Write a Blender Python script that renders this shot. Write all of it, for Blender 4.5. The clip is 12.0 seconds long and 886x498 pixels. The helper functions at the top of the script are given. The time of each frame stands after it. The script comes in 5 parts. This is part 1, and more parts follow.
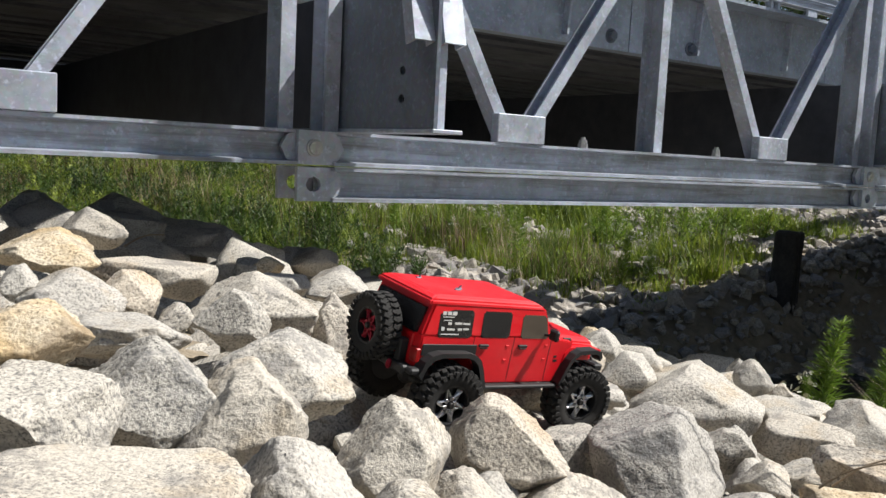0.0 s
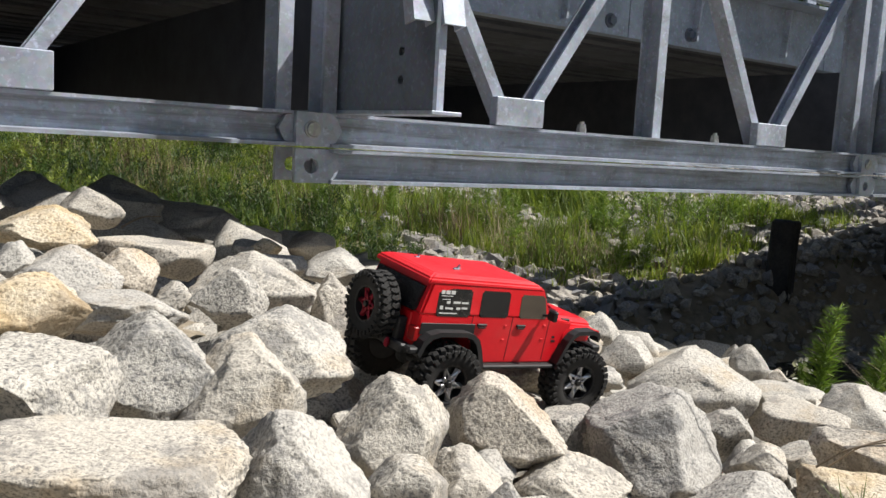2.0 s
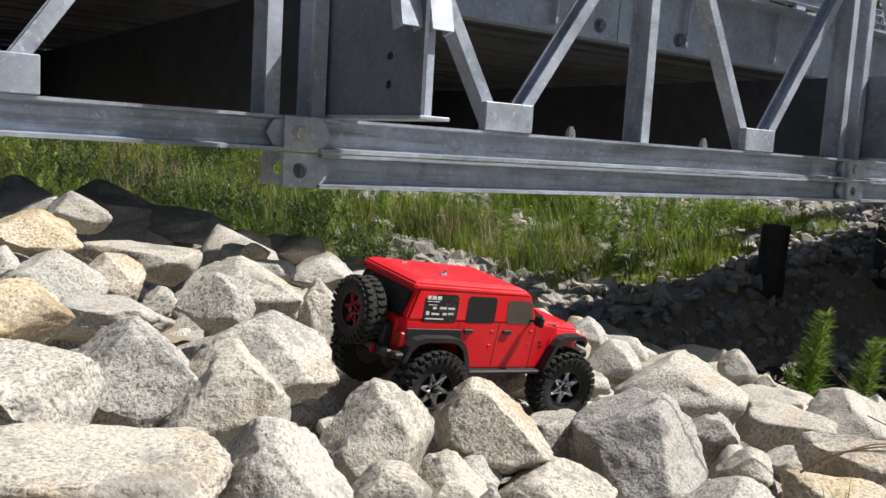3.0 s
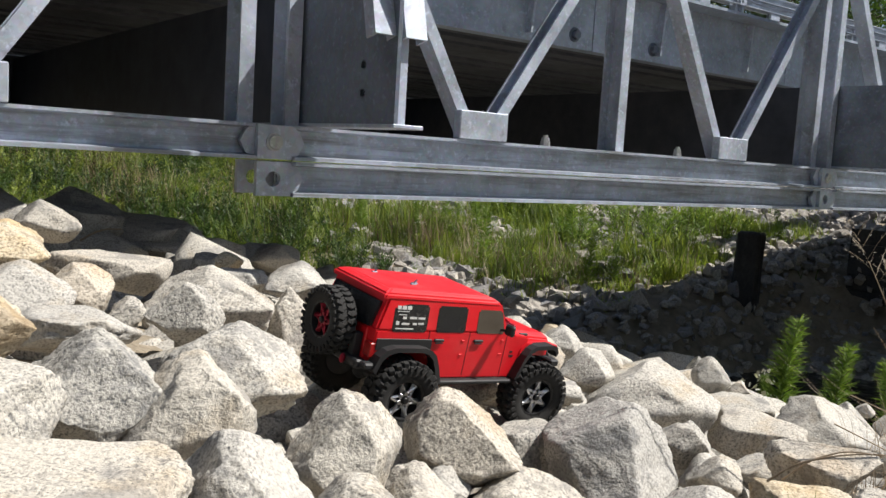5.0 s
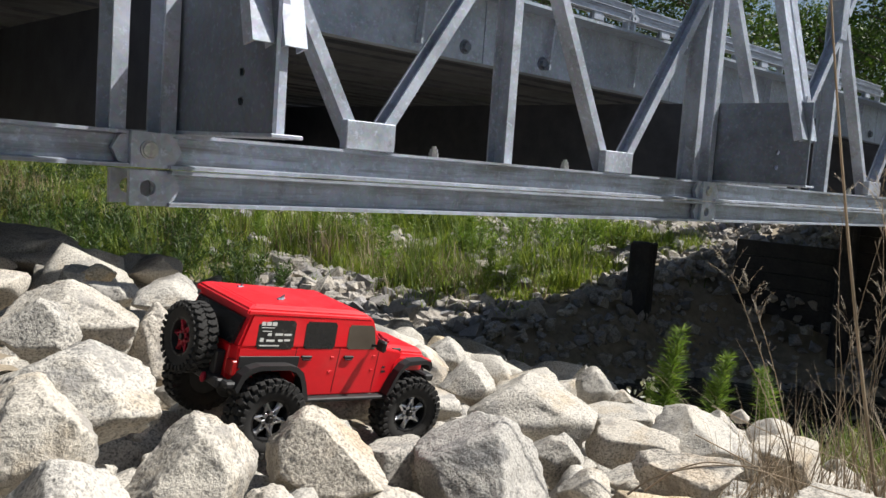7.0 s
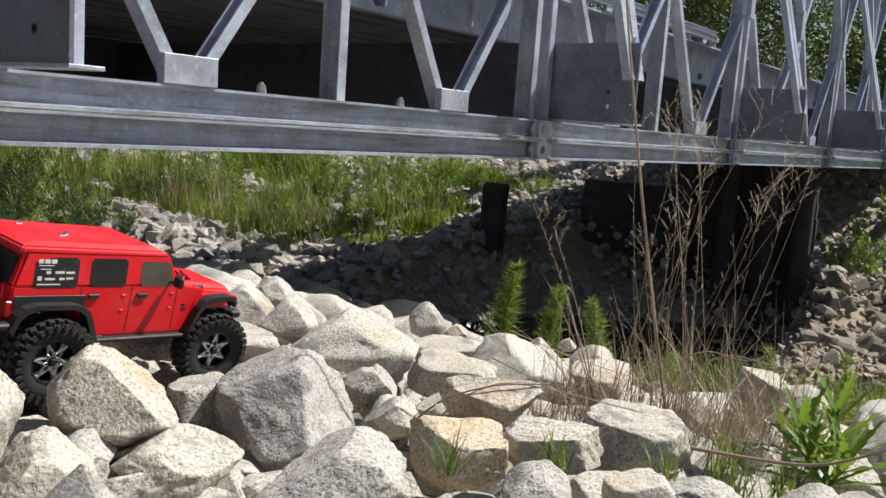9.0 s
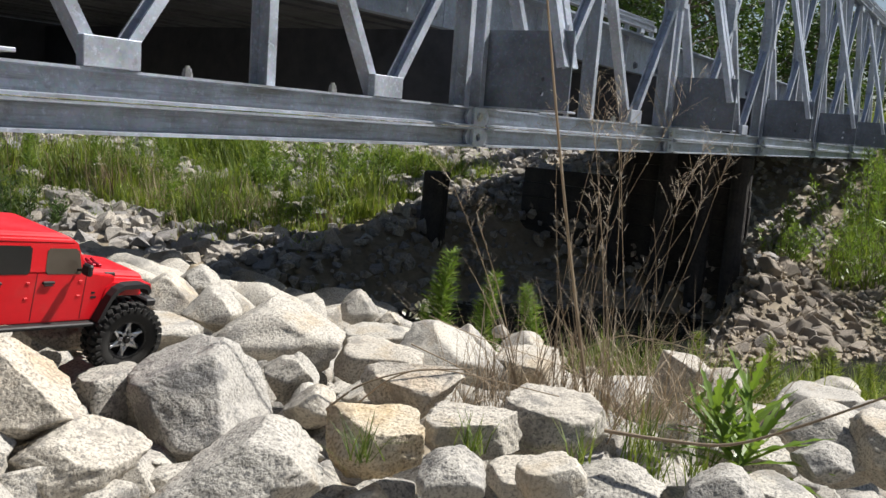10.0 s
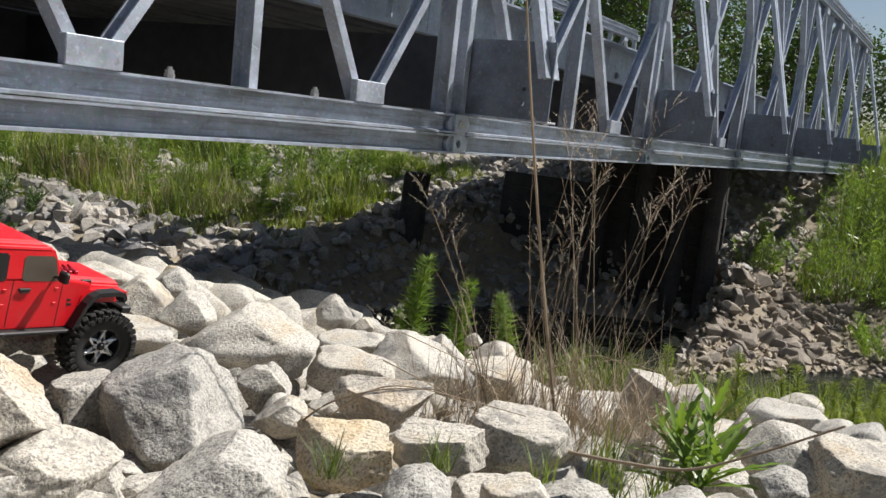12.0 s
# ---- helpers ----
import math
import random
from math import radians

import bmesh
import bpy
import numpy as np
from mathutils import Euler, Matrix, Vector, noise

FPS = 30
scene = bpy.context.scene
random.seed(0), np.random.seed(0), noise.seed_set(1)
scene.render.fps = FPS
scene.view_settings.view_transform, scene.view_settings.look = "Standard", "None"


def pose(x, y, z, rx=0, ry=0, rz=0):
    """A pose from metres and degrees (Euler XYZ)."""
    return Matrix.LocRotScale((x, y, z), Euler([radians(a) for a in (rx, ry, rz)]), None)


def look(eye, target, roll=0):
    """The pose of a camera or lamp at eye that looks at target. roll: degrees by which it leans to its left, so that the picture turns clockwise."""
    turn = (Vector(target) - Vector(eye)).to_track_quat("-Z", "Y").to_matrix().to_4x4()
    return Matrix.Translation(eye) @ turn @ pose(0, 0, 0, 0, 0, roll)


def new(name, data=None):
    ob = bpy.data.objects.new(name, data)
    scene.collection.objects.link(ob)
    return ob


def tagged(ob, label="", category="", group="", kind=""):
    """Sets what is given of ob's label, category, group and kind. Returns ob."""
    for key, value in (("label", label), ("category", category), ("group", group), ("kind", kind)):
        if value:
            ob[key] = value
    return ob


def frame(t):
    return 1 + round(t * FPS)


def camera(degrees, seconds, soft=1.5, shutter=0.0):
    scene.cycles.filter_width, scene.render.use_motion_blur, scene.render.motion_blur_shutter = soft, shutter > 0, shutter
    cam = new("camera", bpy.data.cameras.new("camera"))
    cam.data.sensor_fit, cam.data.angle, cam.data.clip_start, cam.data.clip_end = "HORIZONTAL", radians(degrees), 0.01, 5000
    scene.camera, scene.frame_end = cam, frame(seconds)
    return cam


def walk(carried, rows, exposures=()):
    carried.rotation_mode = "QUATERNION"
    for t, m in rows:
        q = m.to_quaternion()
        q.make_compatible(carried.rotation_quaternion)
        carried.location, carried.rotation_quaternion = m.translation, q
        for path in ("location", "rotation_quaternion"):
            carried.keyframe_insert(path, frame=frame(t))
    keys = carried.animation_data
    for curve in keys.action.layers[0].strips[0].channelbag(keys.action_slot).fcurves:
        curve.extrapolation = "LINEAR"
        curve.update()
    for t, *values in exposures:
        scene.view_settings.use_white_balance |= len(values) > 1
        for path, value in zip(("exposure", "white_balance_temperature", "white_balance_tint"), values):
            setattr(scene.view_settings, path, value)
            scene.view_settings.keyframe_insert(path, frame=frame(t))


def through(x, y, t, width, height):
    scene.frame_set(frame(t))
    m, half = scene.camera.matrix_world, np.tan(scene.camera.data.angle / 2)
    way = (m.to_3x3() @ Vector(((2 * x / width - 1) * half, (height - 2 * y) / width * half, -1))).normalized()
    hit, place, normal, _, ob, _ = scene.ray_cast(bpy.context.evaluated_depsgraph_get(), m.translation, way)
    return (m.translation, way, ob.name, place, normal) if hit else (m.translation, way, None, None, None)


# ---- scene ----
cam = camera(54.0, 12.0)
PATH = [
    (0, (-0.093, 0.06, 1.862), (1.058, 1.682, 1.652), 2.9),
    (0.5, (-0.092, 0.059, 1.857), (1.062, 1.678, 1.636), 3.0),
    (1, (-0.09, 0.059, 1.852), (1.066, 1.675, 1.623), 3.1),
    (1.5, (-0.09, 0.059, 1.846), (1.064, 1.675, 1.61), 3.1),
    (2, (-0.094, 0.064, 1.846), (1.063, 1.678, 1.609), 3.3),
    (2.5, (-0.091, 0.061, 1.847), (1.073, 1.672, 1.615), 3.4),
    (3, (-0.086, 0.06, 1.849), (1.087, 1.664, 1.622), 3.4),
    (5, (-0.072, 0.053, 1.854), (1.139, 1.631, 1.646), 3.5),
    (5.5, (-0.066, 0.052, 1.855), (1.166, 1.615, 1.659), 3.8),
    (6, (-0.05, 0.049, 1.858), (1.224, 1.58, 1.676), 4.2),
    (6.5, (-0.03, 0.042, 1.864), (1.292, 1.533, 1.692), 4.4),
    (6.7, (-0.022, 0.04, 1.864), (1.323, 1.51, 1.694), 4.3),
    (8.3, (0.034, -0.01, 1.858), (1.544, 1.28, 1.621), 3.8),
    (8.5, (0.041, -0.019, 1.851), (1.572, 1.243, 1.602), 3.8),
    (9, (0.07, -0.037, 1.847), (1.655, 1.151, 1.57), 4.1),
    (9.5, (0.088, -0.05, 1.847), (1.713, 1.079, 1.557), 4.2),
    (10, (0.106, -0.065, 1.843), (1.764, 1.015, 1.549), 4.4),
    (10.5, (0.113, -0.065, 1.847), (1.787, 0.99, 1.555), 4.6),
    (11, (0.107, -0.064, 1.851), (1.787, 0.983, 1.568), 5.0),
    (11.5, (0.098, -0.069, 1.861), (1.78, 0.977, 1.587), 5.7),
    (12, (0.089, -0.08, 1.881), (1.774, 0.958, 1.59), 6.4),
]
walk(cam, [(t, look(eye, target, roll)) for t, eye, target, roll in PATH], [(0, 0.48), (3, 0.45), (6.5, 0.54), (12, 0.53)])


# ---- world and sun ----
world = bpy.data.worlds.new("sky")
scene.world = world
world.use_nodes = True
wn = world.node_tree
sky = wn.nodes.new("ShaderNodeTexSky")
sky.sky_type, sky.sun_disc = "NISHITA", False
SUN_EL, SUN_AZ = 52.0, 123.0     # degrees above the ground; degrees clockwise from +y
sky.sun_elevation, sky.sun_rotation = radians(SUN_EL), radians(SUN_AZ)
wn.links.new(sky.outputs[0], wn.nodes["Background"].inputs[0])
wn.nodes["Background"].inputs[1].default_value = 0.05
sun = new("sun", bpy.data.lights.new("sun", "SUN"))
sun.data.energy, sun.data.angle, sun.data.color = 5.0, radians(0.55), (1.0, 0.968, 0.915)
ce, se = math.cos(radians(SUN_EL)), math.sin(radians(SUN_EL))
sun.matrix_world = look((0, 0, 0), (-ce * math.sin(radians(SUN_AZ)), -ce * math.cos(radians(SUN_AZ)), -se))
sun.location = (0, 0, 30)

# ---- materials ----
def material(name, rough=0.6, metal=0.0):
    m = bpy.data.materials.new(name)
    m.use_nodes = True
    b = m.node_tree.nodes["Principled BSDF"]
    b.inputs["Roughness"].default_value, b.inputs["Metallic"].default_value = rough, metal
    return m, m.node_tree, b


def node(nt, kind, **values):
    n = nt.nodes.new("ShaderNode" + kind)
    for k, v in values.items():
        n.inputs[k.replace("_", " ")].default_value = v
    return n


def ramp(nt, source, stops):
    r = nt.nodes.new("ShaderNodeValToRGB")
    el = r.color_ramp.elements
    while len(el) < len(stops):
        el.new(0.5)
    for e, (p, c) in zip(el, stops):
        e.position, e.color = p, (*c, 1) if len(c) == 3 else c
    nt.links.new(source, r.inputs[0])
    return r.outputs[0]


def mix(nt, fac, a, b, kind="MIX"):
    n = nt.nodes.new("ShaderNodeMix")
    n.data_type, n.blend_type = "RGBA", kind
    for src, i in ((fac, 0), (a, 6), (b, 7)):
        if isinstance(src, (int, float)):
            n.inputs[i].default_value = src
        elif isinstance(src, tuple):
            n.inputs[i].default_value = (*src, 1)
        else:
            nt.links.new(src, n.inputs[i])
    return n.outputs[2]


def noise_of(nt, scale, detail=4.0, rough=0.6, coords="Object", shift=None):
    c = nt.nodes.new("ShaderNodeTexCoord")
    n = node(nt, "TexNoise", Scale=scale, Detail=detail, Roughness=rough)
    src = c.outputs[coords]
    if shift is not None:
        add = nt.nodes.new("ShaderNodeVectorMath")
        nt.links.new(src, add.inputs[0])
        nt.links.new(shift, add.inputs[1])
        src = add.outputs[0]
    nt.links.new(src, n.inputs["Vector"])
    return n.outputs["Fac"]


def bump(nt, b, height, strength, distance):
    n = node(nt, "Bump", Strength=strength, Distance=distance)
    nt.links.new(height, n.inputs["Height"])
    nt.links.new(n.outputs[0], b.inputs["Normal"])


def spread(nt):
    """A shift of the texture that differs from object to object."""
    info = nt.nodes.new("ShaderNodeObjectInfo")
    mul = node(nt, "VectorMath")
    mul.operation = "SCALE"
    mul.inputs[0].default_value = (37.0, 91.0, 53.0)
    nt.links.new(info.outputs["Random"], mul.inputs["Scale"])
    return mul.outputs[0], info.outputs["Random"]


def granite(name, light, dark, stain, stain_from):
    """Coarse granite: pale feldspar, black mica flecks, grey lichen, warm stains."""
    m, nt, b = material(name, 0.85)
    off, rnd = spread(nt)
    grain = noise_of(nt, 190, 2, 0.6, shift=off)
    fleck = noise_of(nt, 330, 2, 0.6, shift=off)
    crust = noise_of(nt, 42, 6, 0.72, shift=off)
    cloud = noise_of(nt, 8, 5, 0.65, shift=off)
    col = ramp(nt, grain, [(0.34, dark), (0.45, tuple(c * 0.86 for c in light)), (0.60, tuple(min(1, c * 1.12) for c in light))])
    col = mix(nt, ramp(nt, fleck, [(0.34, (0.75,) * 3), (0.41, (0,) * 3)]), col, tuple(c * 0.35 for c in dark))
    col = mix(nt, ramp(nt, crust, [(0.54, (0,) * 3), (0.68, (0.55,) * 3)]), col, tuple(c * 0.5 for c in light))
    patch = noise_of(nt, 5, 5, 0.6, shift=off)
    col = mix(nt, ramp(nt, patch, [(0.50, (0,) * 3), (0.66, (0.45,) * 3)]), col, tuple(min(1, c * 1.14) for c in light))
    lichen = noise_of(nt, 7.5, 9, 0.72, shift=off)
    col = mix(nt, ramp(nt, lichen, [(0.53, (0,) * 3), (0.60, (0.70,) * 3)]), col, tuple(c * 1.15 for c in dark))
    col = mix(nt, ramp(nt, cloud, [(stain_from, (0,) * 3), (stain_from + 0.17, (0.8,) * 3)]), col, stain, "MULTIPLY")
    tone = ramp(nt, rnd, [(0.0, (0.92, 0.905, 0.89)), (0.5, (1.02, 1.0, 0.965)), (1.0, (1.04, 0.985, 0.91))])
    nt.links.new(mix(nt, 1.0, col, tone, "MULTIPLY"), b.inputs["Base Color"])
    bump(nt, b, mix(nt, 0.6, grain, crust), 0.5, 0.012)
    return m


STONES = [granite("pale_granite", (0.50, 0.478, 0.437), (0.20, 0.196, 0.192), (0.88, 0.77, 0.62), 0.52),
          granite("tan_granite", (0.56, 0.495, 0.39), (0.23, 0.185, 0.13), (0.92, 0.77, 0.53), 0.45),
          granite("grey_granite", (0.455, 0.438, 0.405), (0.15, 0.15, 0.152), (0.80, 0.78, 0.74), 0.55),
          granite("warm_granite", (0.52, 0.48, 0.42), (0.21, 0.19, 0.17), (0.92, 0.80, 0.66), 0.50)]


def riprap_stone(name, k, tint=(1, 1, 1)):
    m, nt, b = material(name, 0.85)
    geo = nt.nodes.new("ShaderNodeNewGeometry")
    col = ramp(nt, geo.outputs["Random Per Island"], [(p, tuple(v * k * u for v, u in zip(c, tint))) for p, c in ((0, (0.26, 0.25, 0.25)), (0.35, (0.43, 0.385, 0.33)), (0.7, (0.62, 0.56, 0.48)), (1, (0.36, 0.35, 0.36)))])
    n = noise_of(nt, 28, 5, 0.7)
    col = mix(nt, ramp(nt, n, [(0.35, (0.75,) * 3), (0.55, (0,) * 3)]), col, (0.16, 0.15, 0.14))
    nt.links.new(col, b.inputs["Base Color"])
    bump(nt, b, n, 0.6, 0.03)
    return m


def galvanised(name, base, rough, metal, streaks=0.0):
    m, nt, b = material(name, rough, metal)
    off, _ = spread(nt)
    spangle = node(nt, "TexVoronoi", Scale=70)
    c = nt.nodes.new("ShaderNodeTexCoord")
    nt.links.new(c.outputs["Object"], spangle.inputs["Vector"])
    cloud = noise_of(nt, 6, 6, 0.65, shift=off)
    fine = noise_of(nt, 45, 4, 0.7, shift=off)
    col = mix(nt, ramp(nt, cloud, [(0.32, (0,) * 3), (0.68, (1,) * 3)]), tuple(v * 0.66 for v in base), tuple(min(1, v * 1.16) for v in base))
    col = mix(nt, 0.12, col, spangle.outputs["Color"], "SOFT_LIGHT")
    col = mix(nt, ramp(nt, fine, [(0.55, (0,) * 3), (0.68, (0.7,) * 3)]), col, tuple(min(1, v * 1.45) for v in base))
    dirt = noise_of(nt, 14, 6, 0.75, shift=off)
    col = mix(nt, ramp(nt, dirt, [(0.58, (0,) * 3), (0.72, (0.6,) * 3)]), col, (0.17, 0.16, 0.145))
    if streaks:      # run-off and rust that trail along the member
        long = node(nt, "Mapping")
        long.inputs["Scale"].default_value = (1.6, 14, 26)
        nt.links.new(c.outputs["Object"], long.inputs["Vector"])
        trail = node(nt, "TexNoise", Scale=1.4, Detail=7, Roughness=0.68)
        nt.links.new(long.outputs[0], trail.inputs["Vector"])
        col = mix(nt, ramp(nt, trail.outputs[0], [(0.47, (0,) * 3), (0.66, (streaks,) * 3)]), col, (0.165, 0.16, 0.15))
    nt.links.new(col, b.inputs["Base Color"])
    nt.links.new(ramp(nt, cloud, [(0.3, (rough - 0.1,) * 3), (0.7, (rough + 0.12,) * 3)]), b.inputs["Roughness"])
    bump(nt, b, fine, 0.08, 0.004)
    return m


def mottled(name, a, c, scale, rough=0.7, metal=0.0, relief=0.3, depth=0.004, coords="Object"):
    m, nt, b = material(name, rough, metal)
    n = noise_of(nt, scale, 5, 0.65, coords)
    n2 = noise_of(nt, scale * 0.13, 4, 0.6, coords)
    nt.links.new(mix(nt, ramp(nt, mix(nt, 0.5, n, n2), [(0.36, (0,) * 3), (0.64, (1,) * 3)]), a, c), b.inputs["Base Color"])
    bump(nt, b, n, relief, depth)
    return m


def foliage(name, a, c, rough=0.55, through=0.35, glow=(1.0, 1.0, 0.55)):
    """Leaves: the tint differs from leaf to leaf, and some light comes through."""
    m, nt, b = material(name, rough)
    geo = nt.nodes.new("ShaderNodeNewGeometry")
    n = noise_of(nt, 1.3, 3)
    col = mix(nt, geo.outputs["Random Per Island"], a, c)
    col = mix(nt, ramp(nt, n, [(0.38, (0.75,) * 3), (0.60, (0,) * 3)]), col, tuple(v * 0.45 for v in a))
    nt.links.new(col, b.inputs["Base Color"])
    t = nt.nodes.new("ShaderNodeBsdfTranslucent")
    nt.links.new(mix(nt, 1.0, col, glow, "MULTIPLY"), t.inputs[0])
    s = node(nt, "MixShader", Fac=through)
    nt.links.new(b.outputs[0], s.inputs[1])
    nt.links.new(t.outputs[0], s.inputs[2])
    nt.links.new(s.outputs[0], nt.nodes["Material Output"].inputs["Surface"])
    return m


RIPRAP = riprap_stone("riprap_stone", 0.80)
WETSTONE = riprap_stone("wet_stream_stone", 0.58, (1.0, 0.93, 0.85))
SANDSTONES = riprap_stone("sandy_stones", 0.80, (1.0, 0.91, 0.78))
STEEL = galvanised("galvanised_steel", (0.46, 0.50, 0.58), 0.40, 0.30)
CHORD = galvanised("streaked_galvanised_steel", (0.42, 0.46, 0.54), 0.42, 0.30, 0.75)
STAINED = galvanised("stained_galvanised_steel", (0.40, 0.45, 0.53), 0.45, 0.35)
# galvanised steel darkened to carry the end plates' shade; bolts and clips share it
DARKENED = galvanised("shade_darkened_steel", (0.155, 0.178, 0.222), 0.5, 0.3)
BOLT = galvanised("bolt_steel", (0.50, 0.50, 0.50), 0.35, 0.75)
# near-black steel: the shade under the deck is put into its colour
SHADOWSTEEL = mottled("under_deck_shadow_steel", (0.030, 0.035, 0.050), (0.075, 0.082, 0.105), 9, 0.6)
# deck underside: its shade is darkened into the base colour
DARKSTEEL = mottled("shaded_underside", (0.055, 0.059, 0.068), (0.14, 0.145, 0.16), 9, 0.75)
SOIL = mottled("bank_soil", (0.17, 0.14, 0.10), (0.34, 0.285, 0.21), 7, 0.95, relief=0.8, depth=0.05)
TIMBER = mottled("creosoted_timber", (0.022, 0.020, 0.021), (0.060, 0.052, 0.048), 24, 0.85, relief=0.7, depth=0.01)
GRASS = foliage("grass_blades", (0.11, 0.19, 0.03), (0.355, 0.41, 0.10), through=0.42)
PLANT = foliage("plant_leaves", (0.19, 0.32, 0.05), (0.40, 0.54, 0.13), 0.38, 0.40)
DEAD = foliage("dead_weeds", (0.13, 0.085, 0.05), (0.26, 0.19, 0.11), 0.8, 0.15)
WEED = foliage("weed_leaves", (0.13, 0.24, 0.035), (0.35, 0.47, 0.095), through=0.42)
STRAW = foliage("dry_grass", (0.37, 0.275, 0.18), (0.66, 0.55, 0.41), 0.7, 0.2, (1, 0.95, 0.85))
SEED = foliage("seed_heads", (0.36, 0.30, 0.24), (0.72, 0.67, 0.58), 0.8, 0.25, (1, 0.96, 0.9))
LIME = foliage("lime_grass", (0.20, 0.29, 0.04), (0.48, 0.53, 0.115), through=0.45)
LEAF = foliage("tree_leaves", (0.028, 0.068, 0.013), (0.105, 0.175, 0.032))
PETAL = foliage("white_petals", (0.70, 0.68, 0.58), (0.82, 0.82, 0.74), 0.6, 0.2)
BARK = mottled("bark", (0.07, 0.055, 0.045), (0.16, 0.13, 0.10), 30, 0.9, relief=0.8, depth=0.02)


# ---- mesh helpers ----
def mesh_of(name, bm, mat, smooth=False):
    me = bpy.data.meshes.new(name)
    bmesh.ops.recalc_face_normals(bm, faces=bm.faces)
    bm.to_mesh(me)
    bm.free()
    for m in (mat if isinstance(mat, (list, tuple)) else [mat]):
        me.materials.append(m)
    if smooth:
        me.shade_smooth()
    return me


def part(name, bm, mat, parent, label="", smooth=False):
    ob = new(name, mesh_of(name, bm, mat, smooth))
    ob.parent = parent
    return tagged(ob, label)


def thing(name, label, category, at=None, group="", kind=""):
    ob = new(name)
    if at is not None:
        ob.matrix_world = at
    return tagged(ob, label, category, group, kind)


def sheet(name, verts, faces, mat, label="", category="", kind="", smooth=False):
    me = bpy.data.meshes.new(name)
    me.from_pydata(verts, [], faces)
    me.materials.append(mat)
    if smooth:
        me.shade_smooth()
    return tagged(new(name, me), label, category, kind=kind)


def block(bm, x0, x1, y0, y1, z0, z1, m=None, bevel=0.0):
    """A box from its limits, turned by m, its edges rounded a little."""
    r = bmesh.ops.create_cube(bm, size=1)["verts"]
    for v in r:
        v.co = Vector(((x0 + x1) / 2 + v.co.x * (x1 - x0), (y0 + y1) / 2 + v.co.y * (y1 - y0), (z0 + z1) / 2 + v.co.z * (z1 - z0)))
    if bevel:
        es = list({e for v in r for e in v.link_edges})
        r = bmesh.ops.bevel(bm, geom=es, offset=bevel, segments=1, affect="EDGES")["verts"]
    if m is not None:
        bmesh.ops.transform(bm, matrix=m, verts=r)
    return r


def rod(bm, a, b, ra, rb=None, n=8, caps=True):
    a, b = Vector(a), Vector(b)
    q = (b - a).to_track_quat("Z", "Y").to_matrix().to_4x4()
    bmesh.ops.create_cone(bm, segments=n, radius1=ra, radius2=ra if rb is None else rb, depth=(b - a).length, cap_ends=caps,
                          matrix=Matrix.Translation((a + b) / 2) @ q)


def prism(bm, outline, y0, y1, m=None):
    """An outline in x and z, pulled from y0 to y1."""
    lo = [bm.verts.new((x, y0, z)) for x, z in outline]
    hi = [bm.verts.new((x, y1, z)) for x, z in outline]
    n = len(outline)
    bm.faces.new(lo)
    bm.faces.new(hi[::-1])
    for i in range(n):
        bm.faces.new((lo[i], hi[i], hi[(i + 1) % n], lo[(i + 1) % n]))
    if m is not None:
        bmesh.ops.transform(bm, matrix=m, verts=lo + hi)


def profile(bm, outline, x0, x1, m=None):
    """A closed outline in y and z, pulled from x0 to x1: rolled sections."""
    lo = [bm.verts.new((x0, y, z)) for y, z in outline]
    hi = [bm.verts.new((x1, y, z)) for y, z in outline]
    n = len(outline)
    for i in range(n):
        bm.faces.new((lo[i], hi[i], hi[(i + 1) % n], lo[(i + 1) % n]))
    bm.faces.new(lo)
    bm.faces.new(hi[::-1])
    if m is not None:
        bmesh.ops.transform(bm, matrix=m, verts=lo + hi)


def channel(bm, length, width, depth, t, m, lip=0.0, top=0.0):
    """A rolled channel along x, its flanges towards -y; width is its height in z, lip how much further the lower flange reaches."""
    h = width / 2
    profile(bm, [(-lip, -h), (depth, -h), (depth, h), (-top, h), (-top, h - t * 0.8), (depth - t, h - t * 1.25), (depth - t, t * 1.25 - h), (-lip, t * 0.9 - h)], 0, length, m)


def along(a, b):
    """The pose whose x axis runs from a to b in a plane of constant y, with y kept as y."""
    a, b = Vector(a), Vector(b)
    d = b - a
    return Matrix.Translation(a) @ Matrix.Rotation(-math.atan2(d.z, d.x), 4, "Y"), d.length


# ---- the ground ----
def fbm(x, y, f, seed=0.0):
    return noise.noise(Vector((x * f + seed, y * f - seed, seed)))


def near_top(x, y):
    """Height of the tops of the stones on the near bank."""
    away = max(0, x - 1.5) * min(1, max(0, (y + 0.3) / 1.6))
    return 1.58 - 0.178 * x - 0.085 * away + 0.04 * min(y, 3.2) - 0.3 * max(0, y - 3.7) - 0.65 * max(0, x - 4.2)


def far_bank(x, y):
    s = 0.852 * x + 0.524 * y
    z = -0.89 + 0.195 * (s - 10.2)
    z += 1.15 * min(1, max(0, (x - 16.0) / 4.0)) ** 1.5
    z -= 0.22 * min(1, max(0, (2.9 - y) / 0.8)) * min(1, max(0, (15 - x) / 1.5))
    inlet = min(1, max(0, (y - 2.7) / 0.6)) * min(1, max(0, (7.6 - y) / 1.0)) * min(1, max(0, (13.3 - x) / 0.5))
    z -= 0.9 * inlet
    z += 0.50 * math.exp(-((x - 12.9) / 0.75) ** 2 - ((y - 2.95) / 0.42) ** 2)
    z = z if z < 1.7 else 1.7 + 0.25 * (1 - math.exp(-(z - 1.7)))
    return 0.96 * z - 0.108 + 0.0624 * min(max(y, -9), 22) + 0.0096 * x


